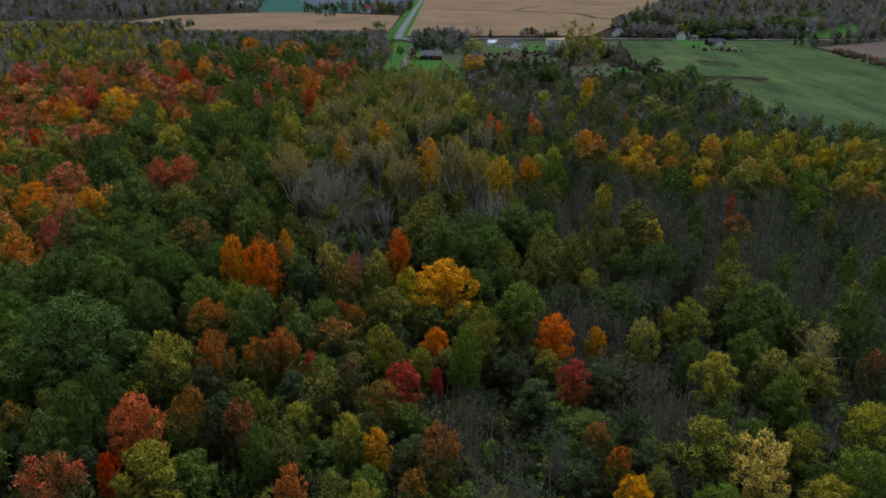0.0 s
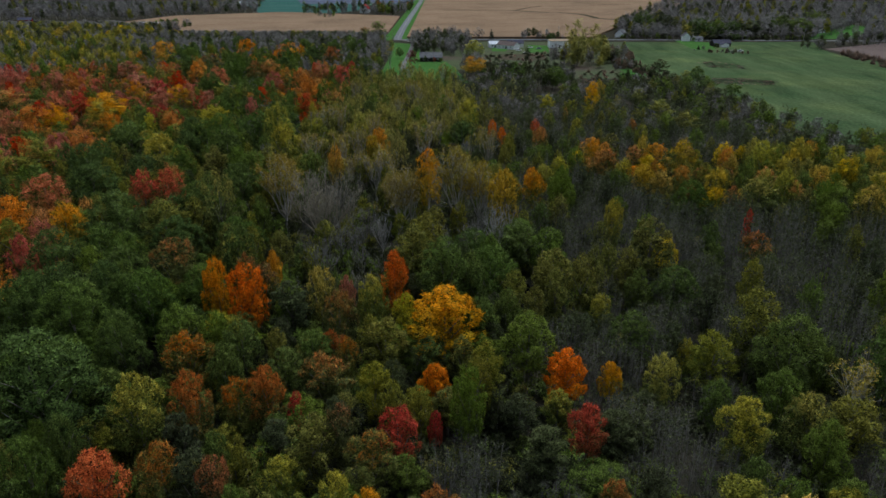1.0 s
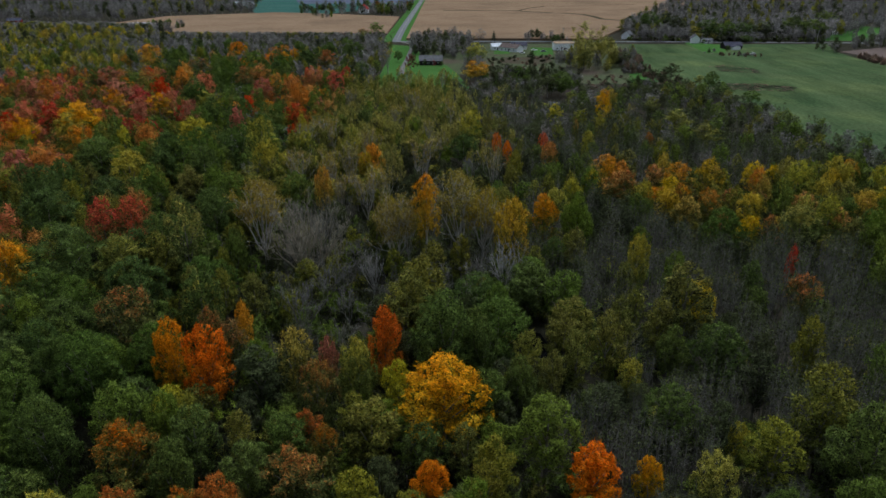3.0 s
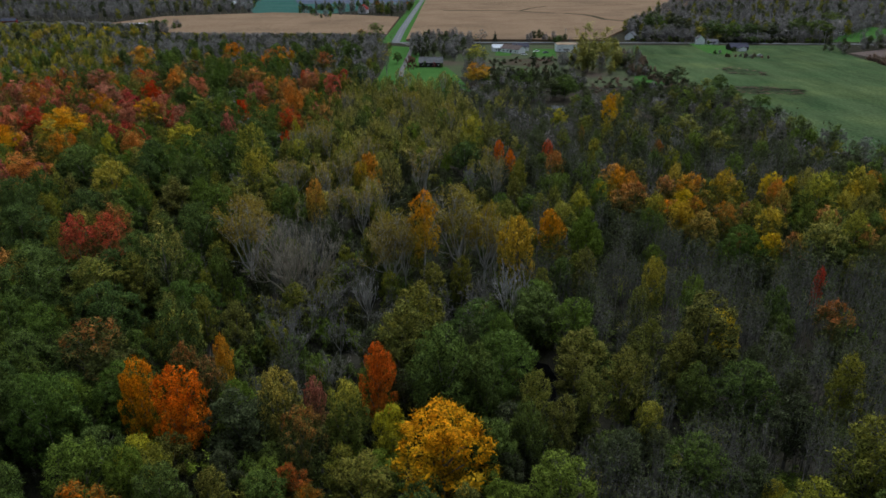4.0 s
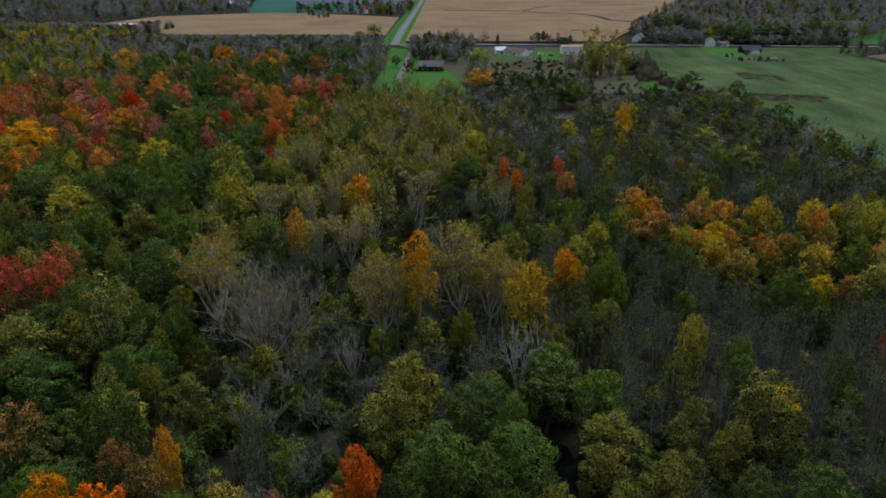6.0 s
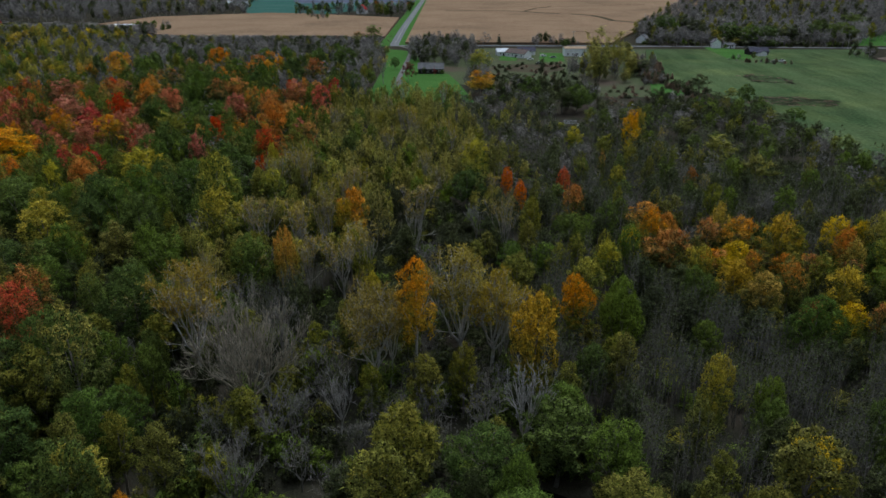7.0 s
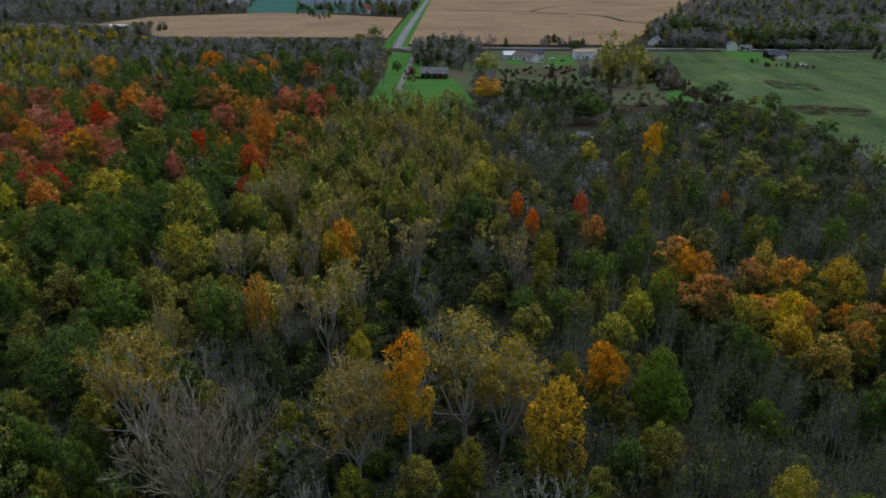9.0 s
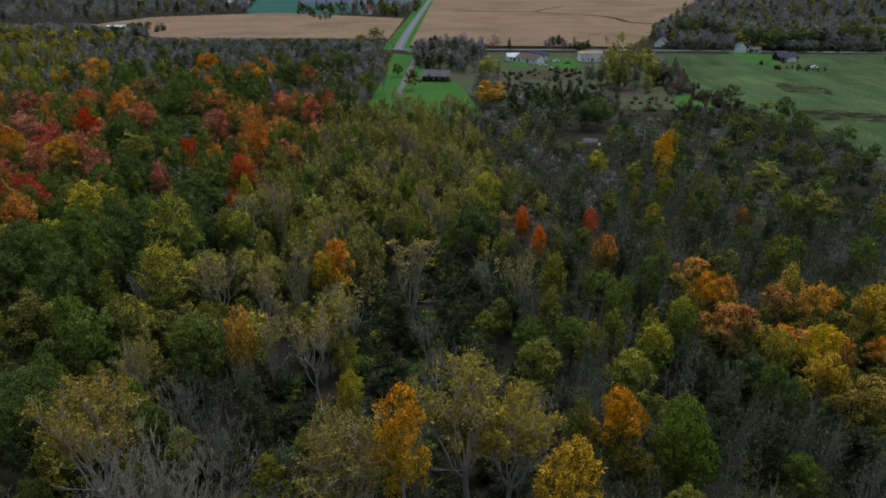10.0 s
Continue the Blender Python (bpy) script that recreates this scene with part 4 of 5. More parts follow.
tree("Y", -128.9, 196.0, 17, 9.8)
tree("l", -121.2, 203.2, 17, 13.8)
tree("v", -100.7, 170.9, 17, 11.0)
tree("O", -99.3, 153.7, 17, 10.2)
tree("o", -83.8, 148.4, 17, 9.5)
tree("v", -86.0, 142.6, 16, 6.2)
tree("l", -90.4, 139.5, 17, 8.5)
tree("O", -84.9, 122.5, 17, 7.7)
tree("v", -84.8, 133.2, 16, 5.9)
tree("k", -76.8, 131.2, 18, 11.7)
tree("k", -75.4, 154.1, 18, 14.5)
tree("k", -94.0, 180.6, 17, 13.7)
tree("Y", -89.6, 213.8, 17, 12.0)
tree("g", -106.1, 229.9, 17, 12.6)
tree("u", -73.9, 181.0, 17, 7.4)
tree("l", -59.2, 156.8, 16, 7.1)
tree("k", -58.5, 144.3, 16, 12.0)
tree("l", -99.6, 308.4, 16, 13.9)
tree("O", -97.6, 379.2, 17, 12.2)
tree("o", -70.5, 332.7, 18, 9.0)
tree("v", -71.2, 372.8, 17, 11.2)
tree("R", -59.5, 284.2, 17, 8.2)
tree("l", -55.8, 304.8, 15, 7.2)
tree("v", -169.2, 370.1, 17, 11.3)
tree("o", -139.2, 311.3, 17, 9.4)
tree("v", -123.2, 298.8, 16, 9.4)
tree("v", -113.2, 303.2, 17, 4.9)
tree("R", -104.7, 295.3, 15, 8.9)
tree("o", -133.3, 368.3, 17, 9.6)
tree("u", -137.1, 401.9, 17, 14.9)
tree("G", -137.2, 384.0, 17, 9.1)
tree("v", -118.6, 356.6, 16, 12.7)
tree("R", -134.3, 345.9, 16, 9.0)
tree("v", -80.7, 281.2, 16, 5.4)
tree("O", -75.6, 347.5, 17, 9.1)
tree("v", -88.1, 345.1, 16, 10.8)
tree("u", -103.4, 373.2, 17, 14.0)
tree("v", -58.7, 365.8, 16, 8.7)
tree("O", -108.9, 451.9, 17, 11.8)
tree("G", -102.5, 447.5, 15, 7.6)
tree("u", -77.7, 447.3, 16, 13.1)
tree("o", -142.2, 489.7, 16, 11.7)
tree("v", -58.2, 321.8, 12, 6.6)
tree("Y", -54.6, 269.7, 16, 4.3)
tree("R", -58.3, 270.4, 12, 3.8)
tree("Y", -48.8, 246.9, 15, 7.8)
tree("O", -101.9, 254.0, 15, 7.5)
tree("Y", -89.5, 262.3, 16, 12.5)
tree("k", 1.6, 260.5, 11, 10.4)
tree("l", 15.7, 282.6, 13, 4.7)
tree("C", 12.6, 264.1, 11, 3.7)
tree("C", 15.3, 251.3, 11, 3.7)
tree("C", 28.0, 260.7, 12, 3.7)
tree("o", 40.3, 272.8, 14, 2.6)
tree("Y", 44.0, 267.0, 11, 5.0)
tree("l", 86.9, 276.9, 11, 12.8)
tree("z", 63.6, 328.9, 15, 6.7)
tree("h", 69.3, 316.1, 11, 4.0)
tree("u", 64.0, 265.1, 11, 4.0)
tree("h", 66.9, 261.7, 11, 3.1)
tree("l", 84.5, 302.6, 11, 11.3)
tree("l", 83.7, 336.1, 10, 8.1)
tree("k", 51.8, 392.0, 12, 14.3)
tree("e", 44.6, 388.6, 11, 11.7)
tree("g", 56.1, 350.2, 10, 7.2)
tree("r", -76.6, 170.9, 18, 8.1)
tree("r", -71.0, 172.6, 18, 7.6)
tree("l", -64.5, 152.5, 17, 10.0)
tree("k", -56.5, 181.6, 17, 11.6)
tree("b", -27.9, 143.8, 13, 10.0)
tree("b", -19.8, 135.5, 9, 7.0)
tree("l", -37.2, 144.6, 13, 5.3)
tree("l", -43.5, 147.0, 13, 4.5)
tree("Y", -44.4, 139.0, 14, 7.2)
tree("u", -54.5, 132.5, 16, 10.0)
tree("u", -39.4, 128.2, 15, 5.4)
tree("u", -35.3, 125.8, 14, 5.7)
tree("G", -35.2, 131.7, 14, 3.4)
tree("v", -19.9, 123.0, 13, 3.5)
tree("Y", -16.0, 173.8, 13, 3.1)
tree("l", 17.0, 132.6, 12, 5.6)
tree("e", 37.8, 181.1, 13, 5.6)
tree("l", 31.3, 143.9, 11, 4.3)
tree("g", 55.3, 149.9, 9, 4.9)
tree("R", 67.2, 162.6, 12, 2.4)
tree("k", 58.9, 179.3, 14, 9.3)
tree("Y", 77.1, 181.9, 14, 10.0)
tree("z", 54.0, 203.2, 14, 7.6)
tree("o", 61.5, 195.5, 13, 6.4)
tree("z", 70.3, 193.2, 13, 7.8)
tree("o", 42.1, 221.3, 14, 7.1)
tree("l", -71.4, 207.6, 15, 8.5)
tree("g", -58.4, 201.3, 15, 9.7)
tree("l", -55.4, 206.8, 15, 8.4)
tree("g", -60.0, 192.2, 13, 5.6)
tree("Y", -44.6, 183.6, 14, 3.7)
tree("g", -40.3, 182.4, 12, 5.6)
tree("l", -36.3, 180.4, 10, 4.7)
tree("b", -30.2, 178.4, 14, 8.1)
tree("h", -45.8, 221.4, 17, 8.5)
tree("h", -35.4, 216.9, 17, 8.0)
tree("h", -23.2, 200.3, 17, 8.2)
tree("h", -31.1, 222.1, 16, 6.2)
tree("Y", -16.5, 191.5, 12, 4.0)
tree("z", -27.1, 227.6, 14, 4.9)
tree("l", 16.3, 229.1, 14, 5.9)
tree("l", 14.2, 216.3, 13, 4.4)
tree("l", 3.1, 216.9, 8, 4.9)
tree("l", 10.9, 201.1, 12, 7.4)
tree("Y", 29.1, 204.8, 13, 6.4)
tree("Y", 23.8, 196.6, 13, 7.3)
tree("o", 45.6, 222.4, 13, 5.4)
tree("u", 43.3, 208.6, 14, 9.3)
tree("Y", 47.6, 203.8, 13, 4.8)
tree("z", 51.8, 196.7, 13, 7.4)
tree("o", 54.5, 198.3, 14, 3.8)
tree("z", 54.7, 190.9, 13, 7.2)
tree("h", 6.4, 178.5, 15, 4.2)
tree("g", 40.5, 178.2, 10, 5.5)
tree("H", -11.3, 174.0, 17, 4.6)
tree("w", 78.6, 483.1, 29.1, 14.2)
tree("w", 92.2, 497.6, 24.9, 13.2)
tree("w", 75.2, 496.8, 23.7, 11.1)
tree("l", 102.8, 516.9, 9.4, 10.4)
tree("G", 9.2, 432.6, 12.1, 15.6)
tree("Y", 10.5, 490.2, 16.0, 14.5)
tree("w", 91.9, 473.9, 6.3, 5.6)
tree("m", -30.5, 474.7, 11.0, 7.3)
tree("k", -41.8, 518.0, 7.4, 6.8)
tree("h", -43.7, 466.0, 15.5, 7.4)
tree("h", -8.1, 386.6, 14.7, 6.0)
tree("c", 29.0, 643.8, 9.3, 5.7)
tree("k", 78.7, 623.9, 7.8, 7.7)
tree("g", -71.3, 655.9, 14.9, 13.6)
tree("u", -85.1, 669.7, 8.5, 10.2)
tree("p", -26.4, 606.7, 9.9, 12.3)
tree("p", -16.5, 607.1, 11.4, 12.3)
tree("p", -6.6, 601.8, 11.3, 12.1)
tree("p", 5.0, 596.7, 13.4, 12.0)
tree("l", -53.5, 582.9, 6.6, 6.3)
tree("e", 193.9, 723.8, 18.0, 21.1)
tree("k", 177.2, 714.6, 19.6, 20.7)
tree("e", 197.7, 691.7, 16.3, 20.2)
tree("k", 215.3, 666.9, 16.4, 22.1)
tree("l", 218.6, 700.6, 10.5, 13.4)
tree("k", 228.5, 657.3, 15.3, 19.5)
tree("k", 244.2, 664.9, 13.9, 19.9)
tree("e", 261.6, 665.8, 14.7, 25.2)
tree("g", 298.5, 689.3, 16.9, 21.4)
tree("k", 308.7, 675.2, 16.1, 26.4)
tree("g", 370.0, 778.8, 16.4, 25.0)
tree("e", 93.2, 417.9, 6.2, 7.0)
tree("k", 133.4, 408.4, 10.2, 8.2)
tree("k", 130.8, 383.1, 7.0, 11.1)
tree("e", 130.7, 364.1, 6.2, 11.0)
tree("k", 139.8, 370.3, 6.9, 9.9)
tree("l", 133.0, 425.7, 5.5, 6.8)
tree("e", 120.7, 437.7, 10.3, 11.6)
tree("e", 106.1, 498.2, 9.6, 12.0)
tree("s", 115.3, 453.8, 4.9, 9.0)
tree("s", 120.7, 430.0, 4.6, 11.4)
tree("s", 123.9, 418.1, 4.9, 11.0)
tree("s", 108.2, 477.8, 5.2, 12.7)
tree("s", 117.2, 442.8, 3.7, 8.8)
tree("s", 60.1, 434.9, 3.7, 13.7)
tree("s", 47.7, 439.6, 4.8, 13.8)
tree("s", 34.3, 453.0, 4.9, 14.3)
tree("s", 29.1, 477.4, 4.1, 12.2)
tree("Y", 204.9, 666.4, 11.1, 12.7)
tree("k", 200.9, 630.0, 3.9, 4.1)
tree("k", 200.1, 572.1, 5.6, 4.6)
tree("k", 240.1, 641.4, 5.9, 11.5)
tree("l", 215.2, 649.9, 6.4, 7.6)

tree("l", 33.2, 134.7, 14, 5.4)
tree("Y", 25.8, 122.5, 10, 4.2)
tree("y", -9.1, 138.7, 15, 7.5)
tree("k", 10.5, 211.7, 10, 6.5)
tree("l", 50.2, 235.1, 13, 6.8)
tree("o", 42.2, 211.3, 13, 8.7)
tree("l", 9.7, 276.8, 16, 5.9)
tree("Y", 39.1, 316.1, 11, 6.8)

tree("H", 5.2, 177.4, 19, 10.3)
tree("H", -15.1, 174.2, 17, 8.0)
tree("g", 26.8, 181.2, 16, 6.2)
tree("d", -17.5, 159.4, 12, 5.3)
tree("l", -7.9, 149.5, 13, 5.7)
tree("g", 13.8, 156.0, 12, 8.6)
tree("z", 43.0, 145.7, 12, 7.0)

# ---- the wood: stands of mixed trees ----
STANDS = []


def stand(x, y, rx, ry, mix, height=1.0):
    """A stretch of the wood and the mix of trees that grows there."""
    kinds, weights = [], []
    for item in mix.split():
        kinds.append(item[0])
        weights.append(float(item[1:]))
    STANDS.append((x, y, rx, ry, kinds, np.array(weights) / sum(weights), height))


stand(-254, 486, 72, 65, "l4 g2 q5 Y2 w2 z1", 1)
stand(-145, 470, 52, 52, "g3 q5 l3 k2 o1", 0.9)
stand(-71, 473, 24, 51, "q5 e2 k1 l1", 0.85)
stand(-185, 304, 35, 66, "R1 v2 r1 o3 u2 g4 l4", 1)
stand(-146, 324, 26, 59, "v2 r1 o2 u1 g4 l4", 1)
stand(-111, 298, 13, 43, "R1 o1 g3 l2", 1)
stand(-72, 332, 17, 53, "R1 o3 u2 g2 l1", 1)
stand(-107, 341, 18, 63, "k3 g2 l1 q1", 1)
stand(-76, 266, 16, 40, "k2 g2 l2 q2", 1)
stand(-86, 216, 29, 43, "k2 g3 l3 Y1 e1", 1)
stand(-134, 219, 17, 29, "o3 v1 R1 u1 l2 g2", 1)
stand(-95, 151, 17, 27, "o4 u2 g2 l2", 1)
stand(-65, 152, 17, 29, "k3 g3 e1 l1", 1)
stand(-45, 229, 14, 42, "h2 Y2 l3 w1 q2", 1)
stand(-29, 155, 12, 29, "p4 b2 q3 K2 S3 l2 h1", 0.8)
stand(-20, 318, 29, 64, "w8 l2 h1 g1", 0.8)
stand(-1, 179, 14, 28, "h2 p3 l2 K1 q3", 0.85)
stand(26, 356, 24, 86, "q2 e3 p6 l1 w1", 0.6)
stand(44, 286, 22, 53, "q2 e2 p7 l1 g1", 0.9)
stand(88, 356, 33, 69, "p5 q2 e3 s3 l1 g2", 0.6)
stand(119, 314, 31, 67, "p5 q2 e3 s3 l1 g2", 0.72)
stand(77, 254, 35, 29, "q2 p7 e2 l1 g1", 0.9)
stand(61, 197, 19, 19, "o2 z2 u2 l2 g1", 1)
stand(100, 195, 28, 22, "z2 Y2 o1 l2 g3", 1)
stand(28, 175, 14, 30, "p9 e2 l2 g1", 1)
stand(66, 147, 32, 29, "p12 e2 g2 l1", 1)
stand(-2, 129, 10, 19, "g4 k2 e1", 1)
stand(18, 135, 10, 18, "g3 l3 e1", 1)
stand(31, 111, 17, 20, "p9 e2 k1", 0.9)
stand(-60, 109, 22, 23, "k6 g2", 1)
stand(-27, 111, 16, 14, "u2 e1 l2 g2 Y1", 1)
stand(-35, 76, 32, 20, "u1 g4 l3 e2", 1)
stand(9, 76, 12, 16, "p7 e2 s3 k1", 0.8)
stand(41, 82, 19, 24, "g3 p5 e3", 0.85)
stand(-3, 100, 10, 12, "l3 g3 e1 u1", 1)
stand(-51, 182, 12, 16, "l3 g2 h2 q2", 1)
stand(-32, 186, 13, 19, "p5 h2 b1 K3 s3 l1 e1", 1)
stand(-9, 231, 14, 25, "s8 e1", 1)
stand(-3, 204, 12, 17, "s7 e2 K1 q1", 0.9)
stand(-28, 224, 11, 17, "h4 l2 w1 q1", 1)
stand(46, 195, 15, 23, "p10 g2 e2", 1)
stand(49, 214, 18, 10, "o2 z2 g2 u2 l1", 1)
stand(28, 229, 12, 28, "l2 g2 p4 e2", 1)
stand(-76, 224, 17, 30, "k3 g4 l2", 1)
stand(7, 227, 7, 15, "e3 l2 p2 q1", 1)
stand(-24, 296, 18, 36, "w4 s2 l1", 0.8)
stand(-69, 269, 13, 22, "q4 k2 l1", 1)
stand(52, 242, 20, 15, "q2 p5 e2 l1", 1)


def mix_at(x, y):
    """The mix of trees at a place: that of the stand it lies deepest in."""
    best, found = 9e9, None
    for sx, sy, rx, ry, ks, ws, hh in STANDS:
        d = ((x - sx) / rx) ** 2 + ((y - sy) / ry) ** 2 + rng.normal(0, 0.12)
        if d < best:
            best, found = d, (ks, ws, hh)
    return found


def inside(x, y, poly):
    hit = False
    for i in range(len(poly)):
        (ax, ay), (bx, by) = poly[i - 1], poly[i]
        if (ay > y) != (by > y) and x < (bx - ax) * (y - ay) / (by - ay) + ax:
            hit = not hit
    return hit


OLD_FIELD = [(10.4, 420.1), (14.4, 476.8), (63.0, 487.4), (76.4, 471.6), (110.8, 498.5), (112.5, 458.0), (116.4, 424.9), (123.8, 408.0), (106.8, 389.7), (85.1, 392.7), (64.7, 393.8), (47.6, 360.4), (39.3, 360.1), (40.8, 379.2), (40.6, 404.3), (16.6, 403.2)]
CLEAR = [
    [(138, 628), (118, 540), (113, 475), (120, 440), (134, 400), (136, 330), (137, 290), (145, 268), (240, 234), (900, 130), (900, 640), (130, 640)],
    [(-50, 448), (-44, 408), (6, 410), (0, 470), (30, 470), (60, 500), (112, 480), (118, 540), (140, 640), (-62, 640), (-52, 540)],
    [(-375, 806), (-352, 905), (-238, 972), (-194, 965), (-70, 905), (-70, 1600), (560, 1800), (205, 858), (122, 652), (-46, 640), (-66, 640), (-68, 695), (-250, 686)],
    OLD_FIELD,
    [(3.1, 148.5), (10.5, 150.0), (16.4, 147.4), (17.6, 142.6), (16.2, 133.2), (14.5, 127.9), (10.5, 127.3), (10.3, 134.5), (9.1, 140.4), (4.3, 145.0)],
    [(306, 650), (354, 650), (428, 772), (420, 790), (350, 690)],
    [(-405, 1600), (-266, 968), (-160, 955), (-60, 1080), (-60, 1600)],
]


def scatter(kinds, outline, count, low, high, wide=1.0, grade=2):
    """Growth strewn over a patch of ground."""
    xs, ys = [p[0] for p in outline], [p[1] for p in outline]
    while count > 0:
        x, y = rng.uniform(min(xs), max(xs)), rng.uniform(min(ys), max(ys))
        if inside(x, y, outline):
            count -= 1
            h = rng.uniform(low, high)
            plant(kinds[int(rng.integers(0, len(kinds)))], x, y, h, wide * (1.5 + 0.55 * h) * rng.uniform(0.8, 1.2), 3 if y > 420 else grade, False)


def fill(x0, x1, y0, y1, step):
    y = y0
    while y < y1:
        x = x0 + rng.uniform(0, step)
        while x < x1:
            px, py = x + rng.uniform(-0.42, 0.42) * step, y + rng.uniform(-0.42, 0.42) * step
            x += step
            if abs(px) > 0.70 * math.hypot(max(py, 0), 50) + 25 or (py < 42 and abs(px) > 60) or any(inside(px, py, c) for c in CLEAR):
                continue
            kinds, weights, tall = mix_at(px, py)
            kind = kinds[int(rng.choice(len(kinds), p=weights))]
            _, _, _, h0, w0, name, _ = KINDS[kind]
            for _ in range({"p": 3, "s": 3, "w": 3, "q": 1}.get(kind, 1)):
                qx, qy = px, py
                if kind in "psw":
                    qx, qy = px + rng.normal(0, step * 0.4), py + rng.normal(0, step * 0.4)
                w = w0 * rng.uniform(0.7, 1.1) * (0.82 if kind in "glue" else 1.0) * (1.3 if py > 640 else 1.0)
                h = h0 * tall * rng.uniform(0.82, 1.12) * (1.0 if kind in "psq" else 0.75 + 0.25 * w / w0)
                if qx < -60 and 540 < qy < 830:  # young growth towards the corn
                    h = min(h, max(2.5, 66 - 65 * (qy - 107) / (598 if qx > -265 else 690)))
                close = near_planted(qx, qy)
                if any((qx - ax) ** 2 + (qy - ay) ** 2 < (0.29 * (w + aw)) ** 2 for ax, ay, aw, ah in close):
                    continue
                for ax, ay, aw, ah in close:  # lower growth on the open side of the trees that stand out
                    if aw > 3 and abs(qx - ax) < 0.42 * (w + aw) and 0 < ay - qy < 30:
                        h = max(1.5, min(h, (0.45 if aw > 5 else 0.6) * ah + min(0.55, 62 / (ay - 70)) * (ay - qy)))
                g = grade_at(qx, qy)
                COUNT[kind] = COUNT.get(kind, 0) + (g == 0)
                plant(kind, qx, qy, h, w, g, g == 0 and kind != "s" and COUNT[kind] <= 290)
        y += step


COUNT = {}
BINS = {}
for ax, ay, aw, ah in PLANTED:
    BINS.setdefault((int(ax // 20), int(ay // 20)), []).append((ax, ay, aw, ah))


def near_planted(x, y):
    i, j = int(x // 20), int(y // 20)
    return [p for a in (i - 1, i, i + 1) for b in (j - 1, j, j + 1) for p in BINS.get((a, b), ())]


fill(-210, 190, 42, 300, 5.3)
fill(-70, 70, -30, 42, 7.5)
for _ in range(3200):
    uy = 45 + 255 * rng.random() ** 1.15
    ux = rng.uniform(-1, 1) * (0.68 * math.hypot(uy, 50) + 8)
    if not any(inside(ux, uy, c) for c in CLEAR):
        tall = min([9.0] + [2.0 + 0.28 * ah + 0.4 * abs(ay - uy) for ax, ay, aw, ah in near_planted(ux, uy) if abs(ax - ux) < 5 and uy < ay < uy + 12])
        ks, ws, _ = mix_at(ux, uy)
        if "s" in ks and ws[ks.index("s")] > 0.5:
            tall = min(tall, 4.5)
        if "p" in ks and ws[ks.index("p")] > 0.25:
            tall = min(tall, 3.0)
            if rng.random() < 0.3:
                continue
        plant("sSK"[int(rng.choice(3, p=(0.45, 0.2, 0.35)))], ux, uy, tall * rng.uniform(0.45, 1.0), rng.uniform(4, 7), 1 if abs(ux) < 55 and uy < 190 else 2, False)
stand(-600, 1000, 600, 420, "q9 e2 l1")
stand(500, 950, 620, 420, "q9 e2 l1")
stand(-420, 640, 160, 80, "q4 e3 l3 w2 Y1 z1", 0.8)
stand(-160, 590, 110, 90, "q7 p2 e2 l1", 0.72)
stand(-330, 540, 80, 60, "l3 w3 e3 q3 z1 Y2", 0.85)
fill(-330, 150, 300, 470, 6.6)
fill(-480, 140, 470, 640, 8.0)
fill(-720, -60, 640, 820, 9.5)
fill(150, 640, 650, 800, 8.5)
fill(-1100, 1300, 800, 1600, 15.5)
fill(640, 1000, 640, 800, 13.0)
scatter("ssKe", [(-18, 160), (-18, 196), (4, 205), (18, 190), (16, 158), (2, 164)], 130, 2.0, 4.5, 1.0, 1)
scatter("ssKe", [(-46, 150), (-44, 205), (-24, 205), (-20, 150)], 90, 2.0, 4.5, 1.0, 1)
scatter("sKeq", [(142.8, 659.8), (149.5, 681.7), (203.5, 669.9), (252.9, 665.4), (309.5, 654.7), (300.6, 638.1), (196.3, 648.9)], 120, 1.5, 4.5, 1.3)
scatter("kgeq", [(-200.0, 933.5), (-222.5, 1038.2), (-194.5, 1081.4), (-156.6, 1022.7), (-128.8, 892.8), (-160.9, 863.6)], 40, 6, 13, 0.8)
scatter("kgeu", [(-104.4, 908.6), (-117.0, 1025.1), (-66.5, 1089.3), (-60.8, 974.4), (-73.3, 910.4)], 34, 6, 13, 0.8)
scatter("kqe", [(-161.9, 1003.7), (-171.9, 1104.9), (-105.0, 1132.1), (-101.4, 1026.1)], 26, 7, 14, 0.8)
scatter("kegq", [(-307.7, 714.9), (-332.6, 771.6), (-324.1, 793.8), (-294.4, 795.4), (-272.3, 754.3), (-271.7, 716.8)], 40, 4, 9, 0.8)
scatter("qqqe", [(-33.9, 548.8), (-40.0, 630.5), (-26.2, 644.4), (10.8, 639.6), (11.4, 586.0), (6.2, 537.2), (-10.4, 521.6)], 130, 7, 12, 0.8)
scatter("kkm", [(-27.6, 492.0), (-29.1, 514.6), (-10.4, 519.5), (-9.1, 492.8)], 14, 2.5, 4.5, 0.9)
scatter("sBs", [(17.0, 468.8), (19.7, 533.5), (77.5, 558.9), (63.3, 470.9)], 70, 0.8, 2.2, 1.3)
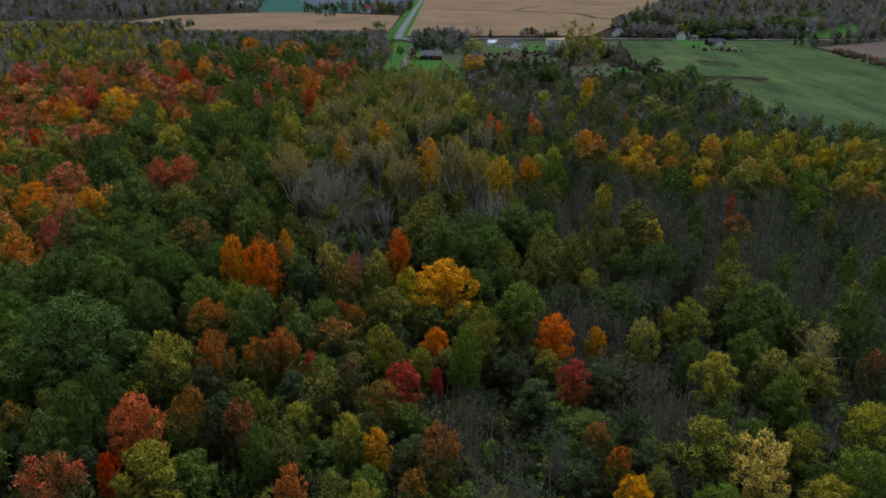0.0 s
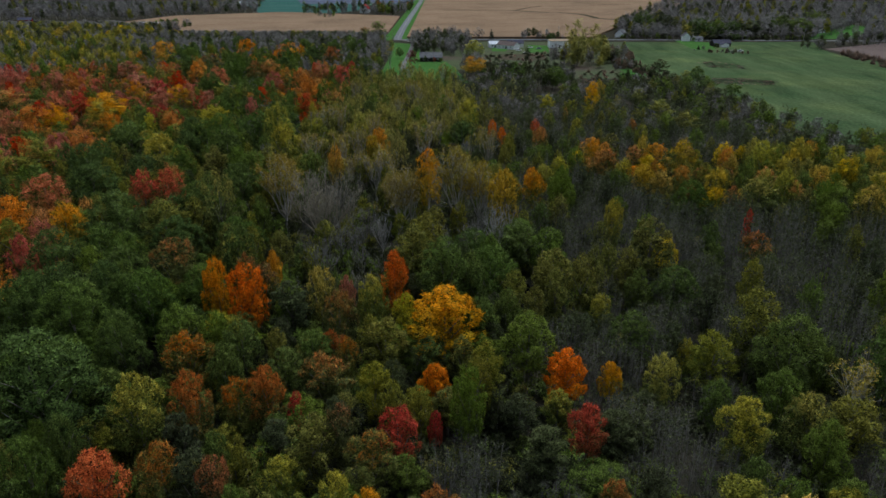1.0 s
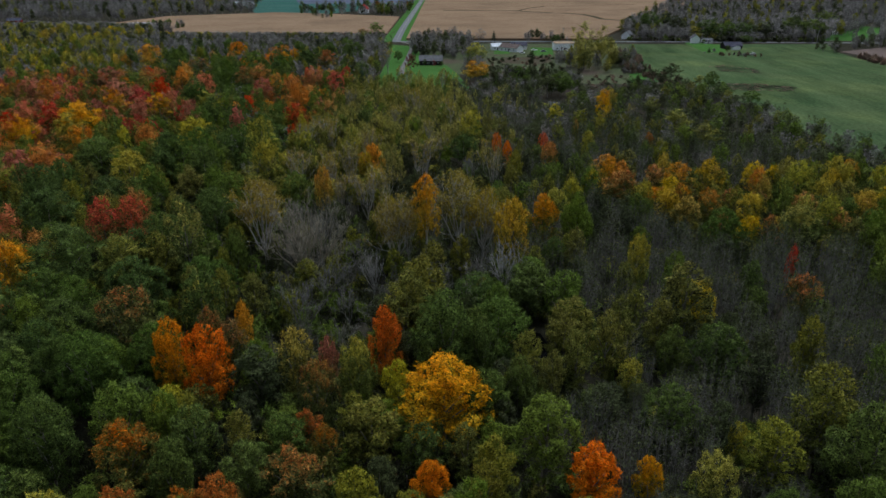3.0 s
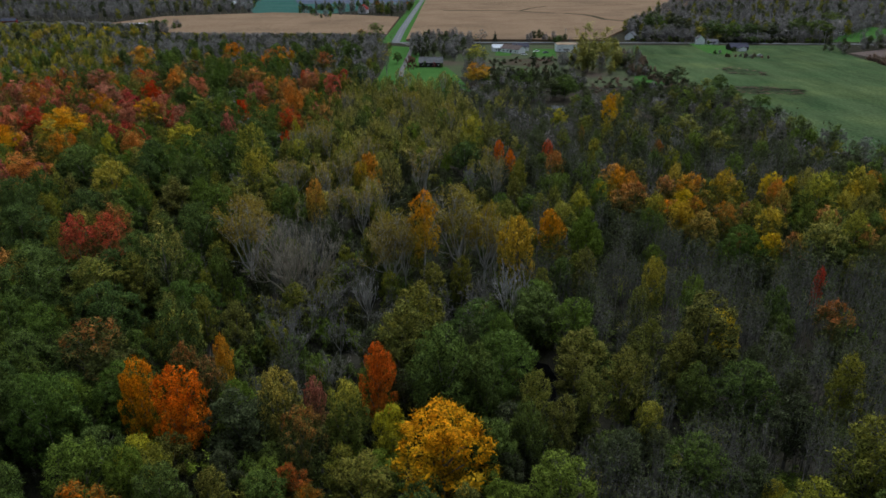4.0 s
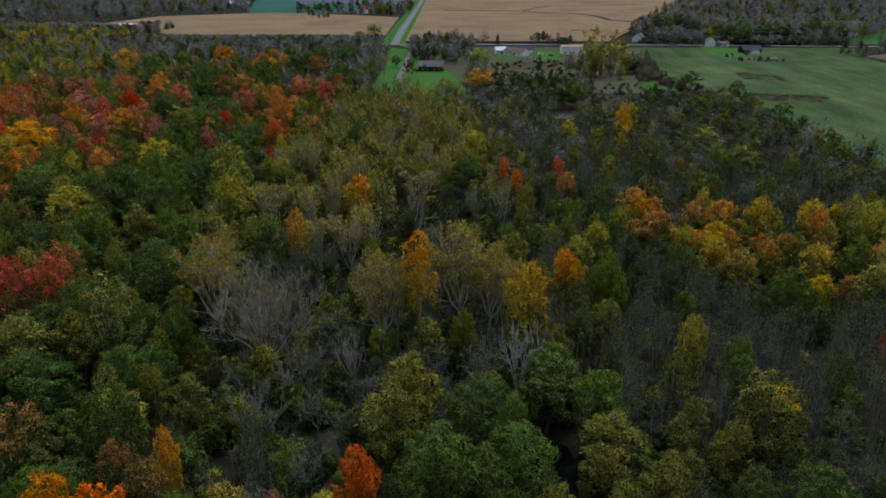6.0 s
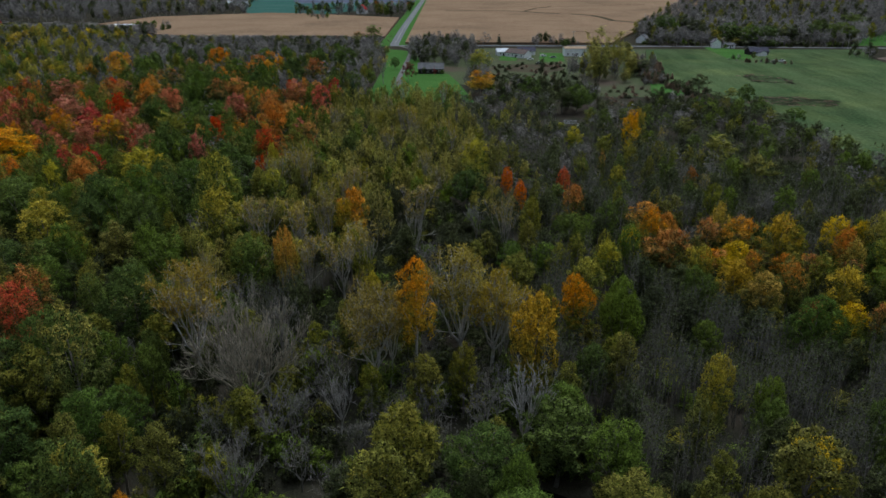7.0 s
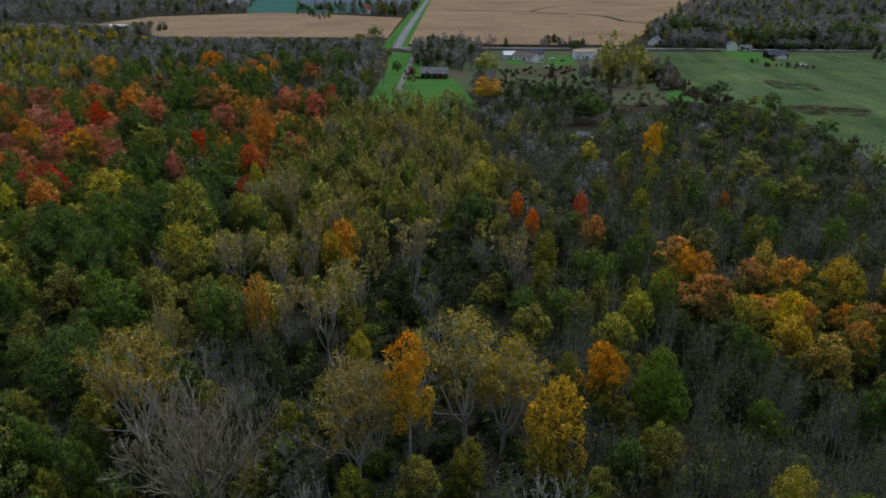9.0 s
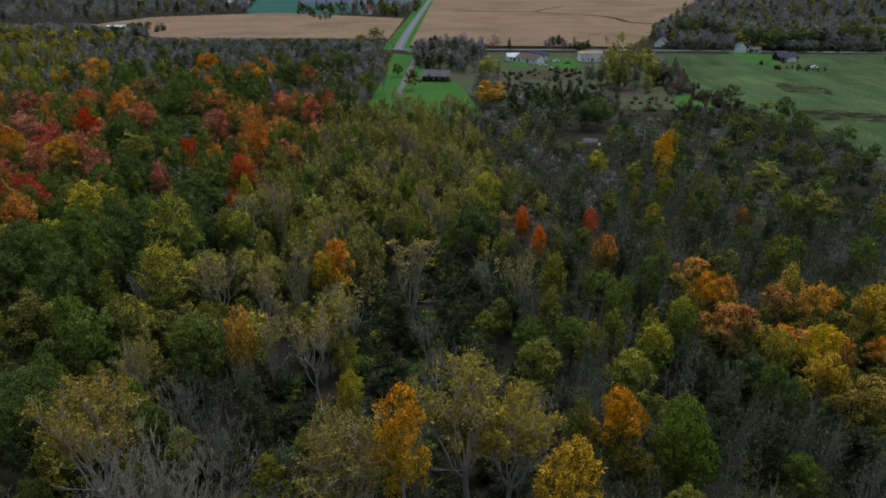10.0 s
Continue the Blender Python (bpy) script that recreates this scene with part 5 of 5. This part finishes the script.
scatter("qesk", [(10.2, 414.2), (13.9, 464.0), (47.5, 459.5), (70.6, 448.9), (62.6, 394.7), (38.1, 383.8)], 160, 3, 7, 0.9)
scatter("BBs", [(120.8, 549.4), (130.5, 566.3), (122.1, 490.2), (125.1, 463.0), (126.3, 411.4), (118.2, 396.2), (112.0, 434.7), (108.2, 462.2)], 90, 1.5, 3.2, 1.0)
scatter("qBe", [(101.5, 498.0), (119.7, 565.8), (126.1, 556.6), (114.2, 473.3), (98.3, 461.8)], 60, 2, 6, 0.9)
scatter("sqe", [(84.5, 390.7), (99.1, 430.3), (114.4, 418.9), (120.9, 397.3), (122.5, 373.8), (98.0, 364.3)], 120, 2, 5, 1.0)
scatter("Bs", [(63.6, 399.9), (79.0, 456.5), (101.1, 461.9), (88.8, 406.4)], 40, 0.6, 1.6, 1.4)
scatter("qBs", [(175.6, 568.5), (184.8, 584.0), (201.1, 574.6), (221.7, 561.2), (215.3, 547.2), (193.1, 550.6)], 26, 1, 3, 0.9)
scatter("wwl", [(64.9, 463.3), (81.8, 559.1), (119.1, 586.0), (95.3, 472.4)], 36, 6, 15, 0.7)
scatter("qe", [(53.5, 641.7), (56.1, 669.5), (90.2, 664.1), (94.2, 637.3)], 24, 4, 9, 0.8)
scatter("kqe", [(154.0, 705.2), (172.0, 768.3), (356.1, 741.0), (317.1, 668.6), (247.3, 672.1), (206.0, 677.2)], 110, 5, 14, 0.8)
scatter("B", [(278.8, 540.1), (289.9, 554.1), (292.1, 491.1), (277.0, 464.2)], 60, 1.5, 3.5, 1.2)
scatter("qe", [(261.8, 568.2), (279.4, 608.2), (326.0, 626.5), (373.8, 636.3), (358.8, 609.6)], 40, 4, 10, 0.8)
scatter("ssB", [(136.7, 416.4), (152.2, 432.7), (172.4, 432.4), (184.0, 422.0), (175.9, 407.1), (154.5, 410.5)], 170, 0.12, 0.3, 2.2)
scatter("ssB", [(163.5, 500.9), (179.1, 509.0), (189.6, 491.6), (186.2, 471.9), (163.5, 478.8)], 60, 0.12, 0.3, 2.2)

join_masses({2: "_foliage", 3: "_trunks"})
